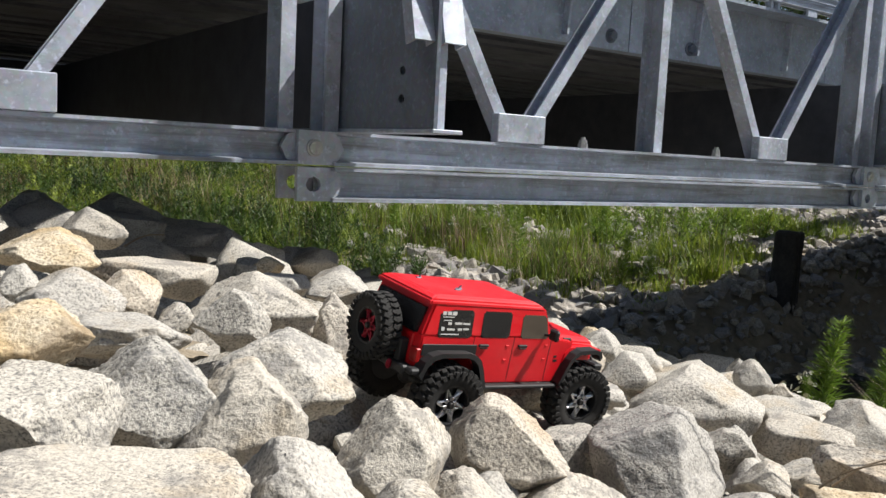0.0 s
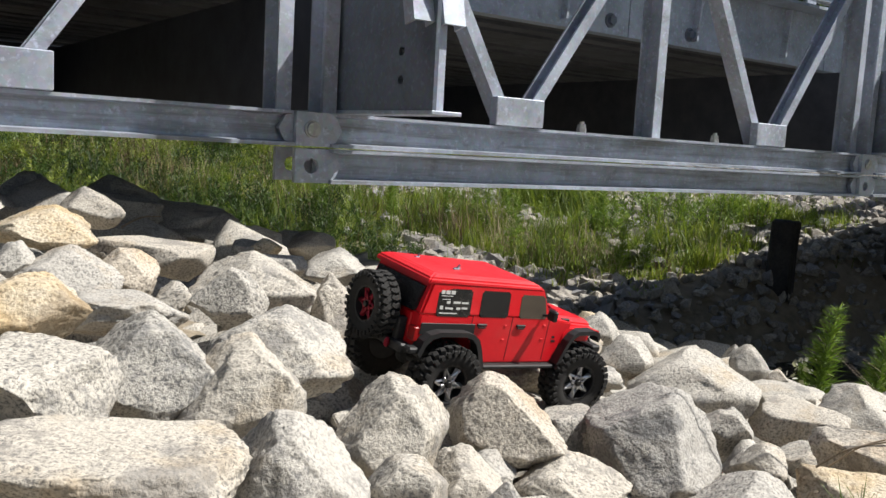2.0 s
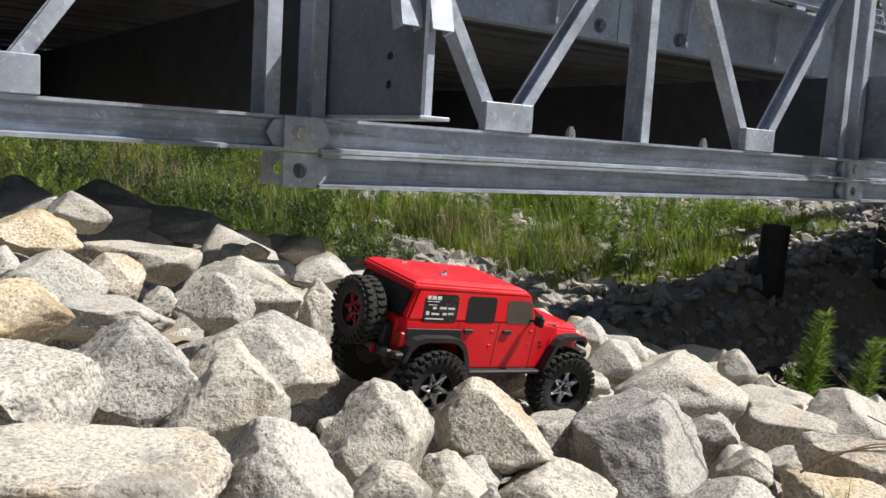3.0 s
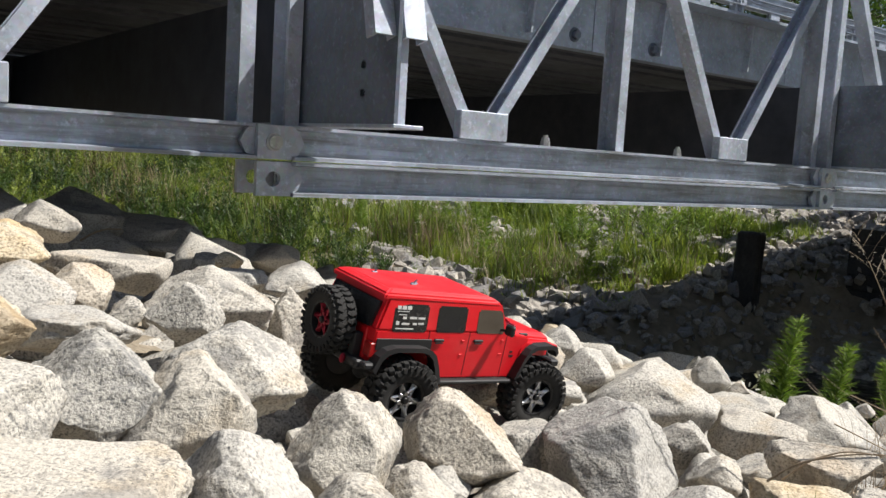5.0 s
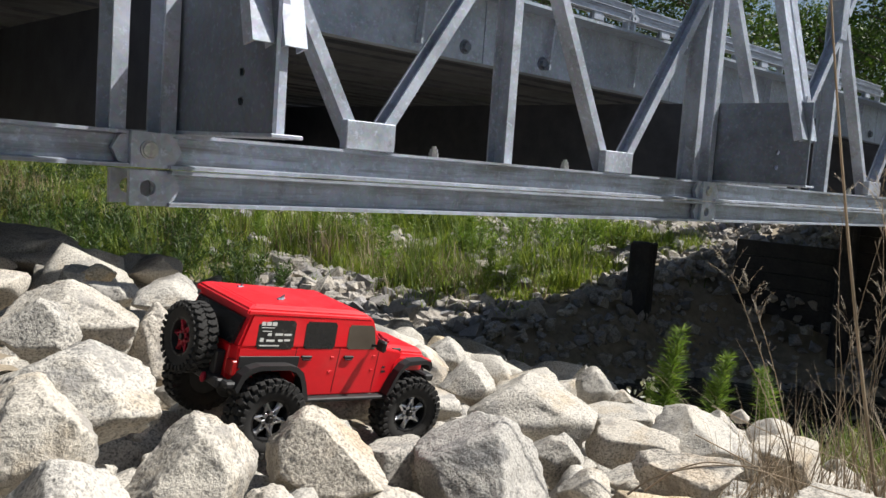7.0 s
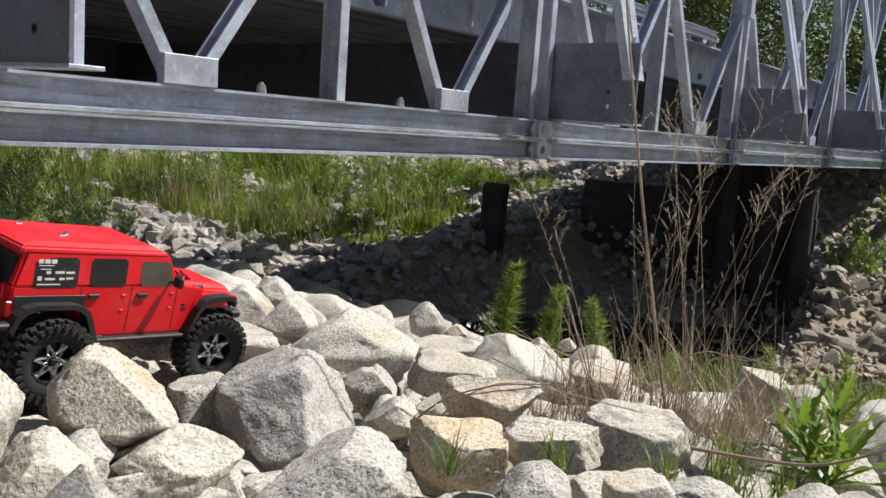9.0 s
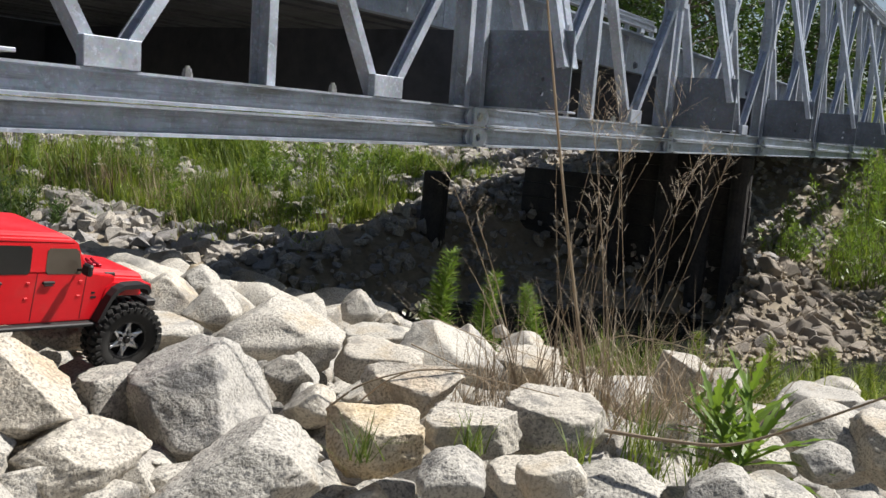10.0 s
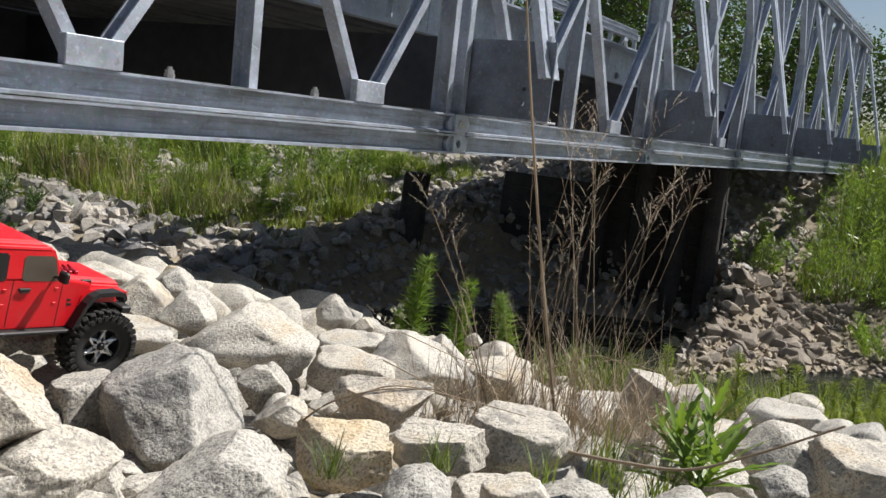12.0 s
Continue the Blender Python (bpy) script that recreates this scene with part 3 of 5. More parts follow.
boulder(0.46, 2.40, 1.633, 0.17, 0.15, 0.111, -13, 2, -0.30)
boulder(0.55, 3.69, 1.554, 0.27, 0.25, 0.187, -10, 2, 0.10)
boulder(0.82, 3.42, 1.529, 0.30, 0.24, 0.136, -15, 2, 2.00)
boulder(0.87, 3.31, 1.446, 0.31, 0.28, 0.150, -17, 2, 0.00)
boulder(1.13, 3.44, 1.410, 0.36, 0.29, 0.133, -20, 2, 2.00)
boulder(1.51, 3.23, 1.409, 0.21, 0.19, 0.110, -27, 2, 0.10)
boulder(0.95, 2.56, 1.484, 0.10, 0.08, 0.079, -23, 0, 2.00)
boulder(0.67, 1.41, 1.374, 0.10, 0.09, 0.086, -29, 0, 0.00)
boulder(0.78, 1.56, 1.410, 0.10, 0.09, 0.064, -30, 0, 0.10)
boulder(0.98, 1.71, 1.454, 0.13, 0.12, 0.114, -32, 0, -0.10)
boulder(1.15, 1.77, 1.434, 0.12, 0.11, 0.091, -35, 0, 0.10)
boulder(0.80, 1.44, 1.388, 0.25, 0.20, 0.149, -32, 0, -0.20)
boulder(0.93, 1.94, 1.524, 0.16, 0.14, 0.083, -28, 0, 0.10)
boulder(1.50, 2.51, 1.393, 0.14, 0.13, 0.077, -33, 2, 0.10)
boulder(0.93, 1.48, 1.437, 0.10, 0.09, 0.087, -35, 0)
boulder(1.01, 1.18, 1.326, 0.12, 0.11, 0.114, -44, 2, 2.00)
boulder(3.14, 2.35, 0.989, 0.10, 0.09, 0.124, -54, 2, 0.00)
boulder(1.04, 1.79, 1.420, 0.16, 0.15, 0.146, -28, 0, 0.00)
boulder(1.23, 1.84, 1.414, 0.12, 0.11, 0.093, -32, 0, 0.00)
boulder(1.28, 2.39, 1.378, 0.15, 0.12, 0.125, -27, 0, 2.00)
boulder(1.05, 1.44, 1.417, 0.22, 0.19, 0.131, -34, 0, 0.20)
boulder(1.26, 1.53, 1.388, 0.07, 0.06, 0.095, -37, 3)
boulder(1.62, 1.81, 1.304, 0.19, 0.17, 0.137, -40, 0, 0.00)
boulder(1.76, 2.21, 1.265, 0.24, 0.19, 0.108, -37, 0, 2.00)
boulder(1.57, 1.56, 1.324, 0.15, 0.13, 0.122, -43, 0, 0.00)
boulder(2.06, 2.18, 1.253, 0.11, 0.10, 0.096, -42, 1, 0.10)
boulder(0.99, 1.59, 1.355, 0.10, 0.09, 0.088, -30, 0)
boulder(1.32, 1.58, 1.310, 0.35, 0.28, 0.082, -38, 0, 2.00)
boulder(1.06, 1.23, 1.292, 0.30, 0.23, 0.138, -38, 2, 2.00)
boulder(0.88, 0.73, 1.364, 0.22, 0.19, 0.134, -47, 0, 0.30)
boulder(1.14, 0.71, 1.339, 0.16, 0.14, 0.110, -55, 1, 2.00)
boulder(1.30, 0.63, 1.332, 0.17, 0.15, 0.092, -62, 0, 2.00)
boulder(1.45, 0.55, 1.312, 0.19, 0.17, 0.141, -67, 2, 2.00)
boulder(1.31, 0.99, 1.285, 0.12, 0.11, 0.078, -50, 0, -0.20)
boulder(1.54, 0.96, 1.247, 0.23, 0.18, 0.066, -56, 0, 2.00)
boulder(1.10, 0.54, 1.343, 0.10, 0.09, 0.082, -61, 2, 0.00)
boulder(1.20, 0.47, 1.324, 0.13, 0.11, 0.056, -66, 0, 2.00)
boulder(1.27, 0.37, 1.335, 0.16, 0.12, 0.056, -71, 2, 0.10)
boulder(0.60, 0.96, 1.378, 0.14, 0.12, 0.114, -28, 2, 0.20)
boulder(2.20, 1.17, 1.180, 0.24, 0.21, 0.178, -60, 0, -0.20)
boulder(2.30, 1.05, 1.138, 0.23, 0.19, 0.129, -64, 0, 2.00)
boulder(2.72, 1.28, 1.097, 0.15, 0.14, 0.085, -64, 0, 0.10)
boulder(1.78, 1.07, 1.198, 0.10, 0.09, 0.051, -57, 3, 0.00)
boulder(2.51, 1.65, 1.061, 0.20, 0.18, 0.100, -55, 0, 0.00)
boulder(3.01, 1.53, 1.045, 0.07, 0.06, 0.054, -62, 0, 0.00)
boulder(1.33, 1.07, 1.319, 0.10, 0.09, 0.091, -47, 2, 0.10)
boulder(1.43, 0.95, 1.284, 0.12, 0.10, 0.053, -52, 0, 0.10)
boulder(2.49, 1.82, 1.157, 0.14, 0.12, 0.132, -52, 2, 0.00)
boulder(2.69, 1.84, 1.073, 0.09, 0.08, 0.079, -54, 0, 0.00)
boulder(1.97, 0.49, 1.307, 0.13, 0.12, 0.130, -73, 0, 2.00)
boulder(2.18, 0.33, 1.221, 0.08, 0.07, 0.105, -79, 2)
boulder(3.23, 0.38, 0.967, 0.31, 0.25, 0.157, -82, 0, 2.00)
boulder(2.01, 0.18, 1.240, 0.26, 0.24, 0.168, -82, 0, -0.40)
boulder(1.98, 0.02, 1.258, 0.27, 0.24, 0.149, -87, 0, 2.00)
boulder(1.61, 0.14, 1.332, 0.10, 0.09, 0.069, -82, 2, 0.00)
boulder(2.64, 0.09, 1.156, 0.16, 0.15, 0.099, -86, 2, 0.10)
boulder(3.02, 0.20, 1.052, 0.16, 0.14, 0.079, -84, 0, 0.00)
boulder(1.15, 0.41, 1.366, 0.10, 0.08, 0.065, -65, 0, 2.00)
boulder(2.00, 0.64, 1.234, 0.12, 0.11, 0.069, -69, 0, 0.00)
boulder(2.57, 0.55, 1.162, 0.15, 0.14, 0.087, -76, 0, 0.10)
boulder(3.60, 0.40, 0.957, 0.17, 0.15, 0.066, -82, 0, 0.10)
boulder(1.51, 2.10, 1.355, 0.15, 0.13, 0.074, -33, 0, 0.10)
boulder(1.86, 1.94, 1.310, 0.13, 0.12, 0.096, -41, 0, 0.00)
boulder(1.84, 2.63, 1.276, 0.23, 0.21, 0.088, -33, 2, 2.00)
boulder(2.11, 2.69, 1.231, 0.25, 0.22, 0.082, -36, 2, 2.00)
boulder(1.40, 0.24, 1.318, 0.12, 0.11, 0.077, -76, 2, 0.10)
boulder(1.48, 0.17, 1.300, 0.13, 0.11, 0.062, -80, 0, 2.00)
boulder(1.75, 0.29, 1.264, 0.18, 0.16, 0.075, -78, 0, 2.00)
boulder(2.18, 0.64, 1.184, 0.24, 0.21, 0.118, -71, 0, 2.00)
boulder(0.50, 3.69, 1.519, 0.37, 0.30, 0.281, -9, 2, 0.20)
boulder(0.85, 3.86, 1.523, 0.45, 0.36, 0.239, -14, 2, 0.10)
boulder(0.97, 3.69, 1.468, 0.38, 0.30, 0.232, -16, 2, -0.20)
boulder(1.11, 3.56, 1.434, 0.43, 0.34, 0.226, -19, 2, 2.00)
boulder(1.32, 3.60, 1.373, 0.36, 0.29, 0.180, -22, 2, 0.10)
boulder(1.69, 3.59, 1.362, 0.22, 0.17, 0.132, -27, 2, 0.00)


# ---- smaller stones that fill the gaps of the near bank ----
rng = random.Random(5)
FILL = [boulder_mesh(1.0, rng.uniform(0.75, 1.0), rng.uniform(0.6, 0.85), 900 + i, STONES[(0, 0, 2, 0, 1, 2, 0, 0)[i]], 3) for i in range(8)]
made, loose, rest = 0, [], []
for i in range(1500):
    x, y = rng.uniform(-1.2, 6.2), rng.uniform(-1.0, 5.2)
    r = math.hypot(x + 0.15, y + 0.1)
    if r < 0.75 or near_top(x, y) < -0.5 or (x < 0.2 and y < 0.4) or (0.5 < x < 1.25 and 0.85 < y < 1.5):
        continue
    if r > 3.1:
        if len(loose) >= 65:
            rest.append((x, y, near_top(x, y) - 0.14, rng.uniform(0.22, 0.42)))
            continue
        loose.append((x, y))
    elif made >= 120:
        continue
    w = rng.uniform(0.10, 0.22) if r < 3.1 else rng.uniform(0.16, 0.34)
    me = FILL[rng.randrange(8)]
    ob = new("boulder", me)
    ob.matrix_world = pose(x, y, near_top(x, y) - (0.20 if r < 3.1 else 0.14), rng.uniform(-30, 30), rng.uniform(-30, 30), rng.uniform(0, 360)) @ Matrix.Diagonal((w, w, w, 1))
    tagged(ob, KINDS[STONES.index(me.materials[0])], "boulder", "riprap boulders")
    made += r < 3.1


# gravel and chips in the gaps
chips = []
for i in range(2700):
    x, y = rng.uniform(-0.8, 4.6), rng.uniform(-0.8, 4.0)
    if math.hypot(x + 0.15, y + 0.1) > 0.7 and not (x < 0.1 and y < 0.4):
        chips.append((x, y, near_top(x, y) - 0.19 + rng.uniform(-0.02, 0.03), rng.uniform(0.05, 0.17)))


# ---- riprap of the far bank, one heap that nobody could count ----
def stone_heap(name, spots, label, mat=RIPRAP, seed=3, fine=False):
    """Angular stones, each a cut and roughened solid, joined into one mesh."""
    g = random.Random(seed)
    shapes = []
    for i in range(10):
        bm = bmesh.new()
        for _ in range(15):
            p = Vector((g.uniform(-1, 1), g.uniform(-1, 1), g.uniform(-1, 1)))
            bm.verts.new(p / max(abs(p.x), abs(p.y), abs(p.z)) * g.uniform(0.78, 1.0) if g.random() < 0.45 else p.normalized())
        r = bmesh.ops.convex_hull(bm, input=bm.verts)
        bmesh.ops.delete(bm, geom=[v for v in r["geom_interior"] if isinstance(v, bmesh.types.BMVert)], context="VERTS")
        if fine:
            bmesh.ops.bevel(bm, geom=bm.edges, offset=0.05, segments=1, affect="EDGES")
        bmesh.ops.triangulate(bm, faces=bm.faces)
        bm.verts.index_update()
        shapes.append((np.array([v.co[:] for v in bm.verts]), np.array([[v.index for v in f.verts] for f in bm.faces])))
        bm.free()
    vs, fs, n = [], [], 0
    for x, y, z, s in spots:
        v, f = shapes[g.randrange(10)]
        m = np.array(Euler((g.uniform(0, 6), g.uniform(0, 6), g.uniform(0, 6))).to_matrix())
        sc = np.array([s * g.uniform(0.8, 1.25), s * g.uniform(0.7, 1.0), s * g.uniform(0.60, 0.95)]) * 0.50
        vs.append((v @ m.T) * sc + np.array([x, y, z]))
        fs.append(f + n)
        n += len(v)
    vs, fs = np.concatenate(vs), np.concatenate(fs)
    me = bpy.data.meshes.new(name)
    me.from_pydata(vs.tolist(), [], fs.tolist())
    me.materials.append(mat)
    return tagged(new(name, me), label, "stones", kind="stuff")


def side_of(x, y):
    return 0.852 * x + 0.524 * y


def stones_here(x, y):
    """How thickly the far bank is covered with stones at a place, 0 to 1."""
    s = side_of(x, y)
    if s < 9.6 or (x > 3 and ground_z(x, y) < WATER - 0.24):
        return 0
    if 2.9 < y < 8.2:
        return 1.0
    if y < 2.9 and x > 9:
        return 0.3 if s < 11.3 else 0.85 if s < 13.4 else 0.35
    if s < 12.6 + 1.2 * fbm(x, y, 0.35, 2) + (1.6 if y < 2 else 0):
        return 1.0 if x > 0.6 * y + 0.1 else 0.05
    if s > 16.6 and 7.0 < y < 13 and x > 11:
        return 0.9
    return (0.12 + 1.2 * max(0, fbm(x, y, 0.45, 6) - 0.10) * 2) * (1.35 if x > 7.5 else 0.12)


g = random.Random(21)
spots = []
for i in range(70000):
    x, y = g.uniform(3, 24), g.uniform(-5, 18)
    if g.random() < stones_here(x, y):
        s = (0.09 + 0.27 * g.random() ** 1.8) * (0.72 if y < 7.8 else 1) if y > 3 else 0.08 + 0.28 * g.random() ** 1.7
        spots.append((x, y, ground_z(x, y) + 0.03, s))
    if len(spots) > 14000:
        break
stone_heap("riprap", [p for p in spots if p[1] > 2.9 or p[0] > 15], "grey broken riprap stones over the far bank")
edge = random.Random(17)
EDGE = [stone_heap("stone", [(0, 0, 0, 1.0)], "", WETSTONE, 40 + i, True) for i in range(9)]
near = sorted([p for p in spots if p[1] <= 2.9 and p[0] <= 15], key=lambda p: -p[1])
for i, (x, y, z, s) in enumerate(near[:260]):
    ob = EDGE[i] if i < 9 else new("stone", EDGE[i % 9].data)
    if "kind" in ob:
        del ob["kind"]
    ob.matrix_world = pose(x, y, z, edge.uniform(-40, 40), edge.uniform(-40, 40), edge.uniform(0, 360)) @ Matrix.Diagonal((s, s, s, 1))
    tagged(ob, "wet brown broken stone at the edge of the stream", "stone", "stones at the edge of the stream")
stone_heap("stone_chips", chips, "small grey stone chips filling gaps between the boulders", STONES[2], 9, True)

behind = random.Random(29)
bv, bf, bn = [], [], 0
heap = rest[:330]
for i in range(130):
    x, y = behind.uniform(-0.8, 4.2), behind.uniform(4.1, 5.9)
    heap.append((x, y, ground_z(x, y) + 0.02, behind.uniform(0.18, 0.36)))
for x, y, z, w in heap:
    me = FILL[behind.choice((0, 1, 3, 6, 7))]
    m = pose(x, y, z, behind.uniform(-30, 30), behind.uniform(-30, 30), behind.uniform(0, 360)) @ Matrix.Diagonal((w, w, w, 1))
    bv += [(m @ v.co)[:] for v in me.vertices]
    bf += [tuple(k + bn for k in p.vertices) for p in me.polygons]
    bn = len(bv)
sheet("bank_boulders", bv, bf, STONES[0], "pale granite boulders of the bank running under the bridge", "boulders", "stuff", True)

# the same rubble goes on round the walk and beneath the bridge
around = []
for i in range(5200):
    x, y = g.uniform(-5, 5.5), g.uniform(-5, 8.5)
    if math.hypot(x + 0.15, y + 0.1) < 0.8 or (x > -0.9 and -0.9 < y < 5.8) or near_top(x, y) < -0.6:
        continue
    around.append((x, y, ground_z(x, y) - 0.02, g.uniform(0.16, 0.36)))
rubble = [(x, y, ground_z(x, y) + 0.01, g.uniform(0.05, 0.17)) for x, y in [(g.uniform(10, 15.5), g.uniform(-1.2, 3.5)) for _ in range(2300)] if ground_z(x, y) > WATER - 0.05]
stone_heap("rubble", rubble, "small tan broken stones over sand at the edge of the stream", SANDSTONES, 53)
toe = [(x, y, ground_z(x, y), g.uniform(0.2, 0.45)) for x, y in [(g.uniform(4.4, 6.2), g.uniform(-3, 5)) for _ in range(520)]]
stone_heap("bank_stones", toe, "wet brown stones at the foot of the near bank", WETSTONE, 31)
stone_heap("bank_stones", around[:1900], "pale granite rubble of the near bank", STONES[0], 61)


# ---- the model car ----
def plain(name, col, rough, metal=0.0, coat=0.0):
    m, nt, b = material(name, rough, metal)
    n = noise_of(nt, 60, 5, 0.7)
    dust = noise_of(nt, 14, 5, 0.7)
    c2 = mix(nt, ramp(nt, n, [(0.4, (0,) * 3), (0.7, (0.35,) * 3)]), col, tuple(v * 0.75 for v in col))
    c2 = mix(nt, ramp(nt, dust, [(0.55, (0,) * 3), (0.8, (0.10,) * 3)]), c2, (0.30, 0.25, 0.20))
    nt.links.new(c2, b.inputs["Base Color"])
    nt.links.new(ramp(nt, dust, [(0.3, (rough,) * 3), (0.8, (min(1, rough + 0.25),) * 3)]), b.inputs["Roughness"])
    b.inputs["Coat Weight"].default_value = coat
    return m


RED = plain("red_lexan_paint", (0.68, 0.005, 0.013), 0.35, 0.0, 0.2)
BLACK = plain("black_plastic", (0.013, 0.013, 0.014), 0.5)
RUBBER = plain("tyre_rubber", (0.020, 0.019, 0.018), 0.85)
CHROME = plain("machined_metal", (0.66, 0.66, 0.68), 0.22, 1.0)
GLOSS = plain("black_rim", (0.012, 0.012, 0.013), 0.3, 0.2)
PANE = plain("smoked_window", (0.016, 0.016, 0.017), 0.12)
PANE2 = plain("clear_window", (0.085, 0.070, 0.055), 0.06)
CRIMSON = plain("crimson_metal", (0.28, 0.008, 0.025), 0.35, 0.5)
SEAM = plain("door_seam", (0.10, 0.003, 0.006), 0.6)
DECAL = plain("white_decal", (0.60, 0.60, 0.58), 0.5)
LENS = plain("red_lens", (0.35, 0.01, 0.01), 0.2)

CAR_AT = Matrix(((0.99485, -0.01045, 0.10082, 0.89691), (0.02248, 0.99265, -0.11891, 1.33398), (-0.09884, 0.12056, 0.98777, 1.39560), (0, 0, 0, 1)))
car = thing("model_car", "red radio-controlled off-road truck with big black tyres crawling over boulders", "model car", CAR_AT)
AX, RT, TW = 0.1565, 0.060, 0.043      # half wheelbase, tyre radius, tyre width


def lathe(bm, outline, n=40):
    """Turns an outline of (radius, y) about the y axis."""
    rings = [[bm.verts.new((r * math.cos(2 * math.pi * i / n), y, r * math.sin(2 * math.pi * i / n))) for i in range(n)] for r, y in outline]
    for a, b in zip(rings, rings[1:]):
        for i in range(n):
            bm.faces.new((a[i], a[(i + 1) % n], b[(i + 1) % n], b[i]))


def tyre_meshes():
    """The carcass, and the lugs of its tread."""
    bm = bmesh.new()
    h = TW / 2
    lathe(bm, [(0.030, -h * 0.72), (0.033, -h * 0.86), (0.044, -h * 0.98), (0.051, -h * 0.92), (0.0545, -h * 0.75), (0.0555, 0), (0.0545, h * 0.75), (0.051, h * 0.92), (0.044, h * 0.98), (0.033, h * 0.86), (0.030, h * 0.72)], 44)
    body = mesh_of("tyre", bm, RUBBER, True)
    bm = bmesh.new()
    n = 28
    for i in range(n):
        a = 2 * math.pi * i / n
        for s in (-1, 1):
            turn = Matrix.Rotation(a + (s * 0.5 * math.pi / n), 4, "Y")
            block(bm, -0.0041, 0.0041, s * h * 0.62 - 0.0060, s * h * 0.62 + 0.0064, 0.050, RT, turn @ Matrix.Rotation(s * 0.35, 4, "Z"), 0.0008)
            block(bm, -0.0032, 0.0032, s * h - 0.003, s * h + 0.0008, 0.0475, 0.0560, turn, 0.0006)
            block(bm, -0.0036, 0.0036, s * 0.0055 - 0.0042, s * 0.0055 + 0.0042, 0.053, RT - 0.0004, Matrix.Rotation(a + s * 0.08 + 0.07, 4, "Y") @ Matrix.Rotation(s * -0.5, 4, "Z"), 0.0006)
    return body, mesh_of("tread", bm, RUBBER)


def rim_meshes():
    """The dark dish, its ring, the split spokes and the hub, seen from -y."""
    h = TW / 2
    dish = bmesh.new()
    lathe(dish, [(0.0, -h * 0.30), (0.012, -h * 0.32), (0.026, -h * 0.1), (0.0295, -h * 0.72), (0.0315, -h * 0.76), (0.0315, h * 0.7), (0.0, h * 0.6)], 32)
    ring = bmesh.new()
    lathe(ring, [(0.0288, -h * 0.70), (0.0292, -h * 0.80), (0.0325, -h * 0.84), (0.0335, -h * 0.78), (0.0335, -h * 0.70)], 36)
    for i in range(12):
        a = 2 * math.pi * i / 12
        rod(ring, (0.0312 * math.cos(a), -h * 0.90, 0.0312 * math.sin(a)), (0.0312 * math.cos(a), -h * 0.80, 0.0312 * math.sin(a)), 0.0009, n=6)
    spoke = []
    for i in range(6):
        bm = bmesh.new()
        for s in (-1, 1):
            t = Matrix.Rotation(2 * math.pi * i / 6, 4, "Y")
            block(bm, s * 0.0012 - 0.0018, s * 0.0012 + 0.0018, -h * 0.72, -h * 0.36, 0.011, 0.0275, t @ Matrix.Rotation(s * 0.20, 4, "Y") @ Matrix.Rotation(s * 0.5, 4, "Z"), 0.0005)
        block(bm, -0.0035, 0.0035, -h * 0.66, -h * 0.36, 0.006, 0.013, t, 0.0008)
        spoke.append(mesh_of("spoke", bm, CHROME))
    hub = bmesh.new()
    lathe(hub, [(0.0, -h * 0.86), (0.0042, -h * 0.86), (0.005, -h * 0.8), (0.005, -h * 0.6), (0.009, -h * 0.56), (0.0095, -h * 0.35)], 18)
    for i in range(6):
        a = 2 * math.pi * (i + 0.5) / 6
        rod(hub, (0.0072 * math.cos(a), -h * 0.66, 0.0072 * math.sin(a)), (0.0072 * math.cos(a), -h * 0.5, 0.0072 * math.sin(a)), 0.0012, n=6)
    return mesh_of("rim", dish, GLOSS), mesh_of("rim_ring", ring, GLOSS), spoke, mesh_of("hub", hub, GLOSS)


TYRE, TREAD = tyre_meshes()
RIM, RING, SPOKES, HUB = rim_meshes()


def wheel(name, m, spokes_mat=None, label="", size=1.13):
    w = new(name)
    w.parent, w.matrix_local = car, m @ Matrix.Diagonal((size, size * 0.97, size, 1))
    tagged(w, label)
    for n, me in (("tyre", TYRE), ("rim", RIM), ("rim_ring", RING), ("hub", HUB)):
        new(n, me).parent = w
    tread = tagged(new("tread", TREAD), "chunky black tread lugs", kind="stuff")
    tread.parent = w
    for me in SPOKES:
        if spokes_mat:
            me = me.copy()
            me.materials[0] = spokes_mat
        new("spoke", me).parent = w


wheel("wheel", pose(-AX + 0.009, -0.097, RT - 0.010, 0, 10, 0))
wheel("wheel", pose(AX + 0.010, -0.099, RT - 0.012, 3, 33, -6))
wheel("wheel", pose(-AX, 0.097, RT, 0, 5, 180))
wheel("wheel", pose(AX + 0.010, 0.097, RT, 0, 20, 174))
wheel("spare_wheel", pose(-0.250, 0.006, 0.152, 0, 0, -90), CRIMSON, "spare wheel with a crimson spoked rim", 0.98)

# tub with wheel arches, doors, hood and roof
HW = 0.088
def arch(cx, r, cz, a0, a1, n=9):
    return [(cx + r * math.cos(radians(a0 + (a1 - a0) * i / n)), cz + r * math.sin(radians(a0 + (a1 - a0) * i / n))) for i in range(n + 1)]


tub = [(-0.216, 0.100)] + arch(-AX + 0.006, 0.066, 0.078, 163, 8, 12) + [(-0.088, 0.079), (0.108, 0.079)] + [(0.116, 0.100), (0.124, 0.130), (0.138, 0.146), (0.138, 0.157), (0.078, 0.164), (-0.216, 0.164)]
bm = bmesh.new()
prism(bm, tub, -HW, HW)
bmesh.ops.bevel(bm, geom=[e for e in bm.edges if abs(e.verts[0].co.y - e.verts[1].co.y) < 1e-6], offset=0.0025, segments=2, affect="EDGES")
part("body", bm, RED, car)

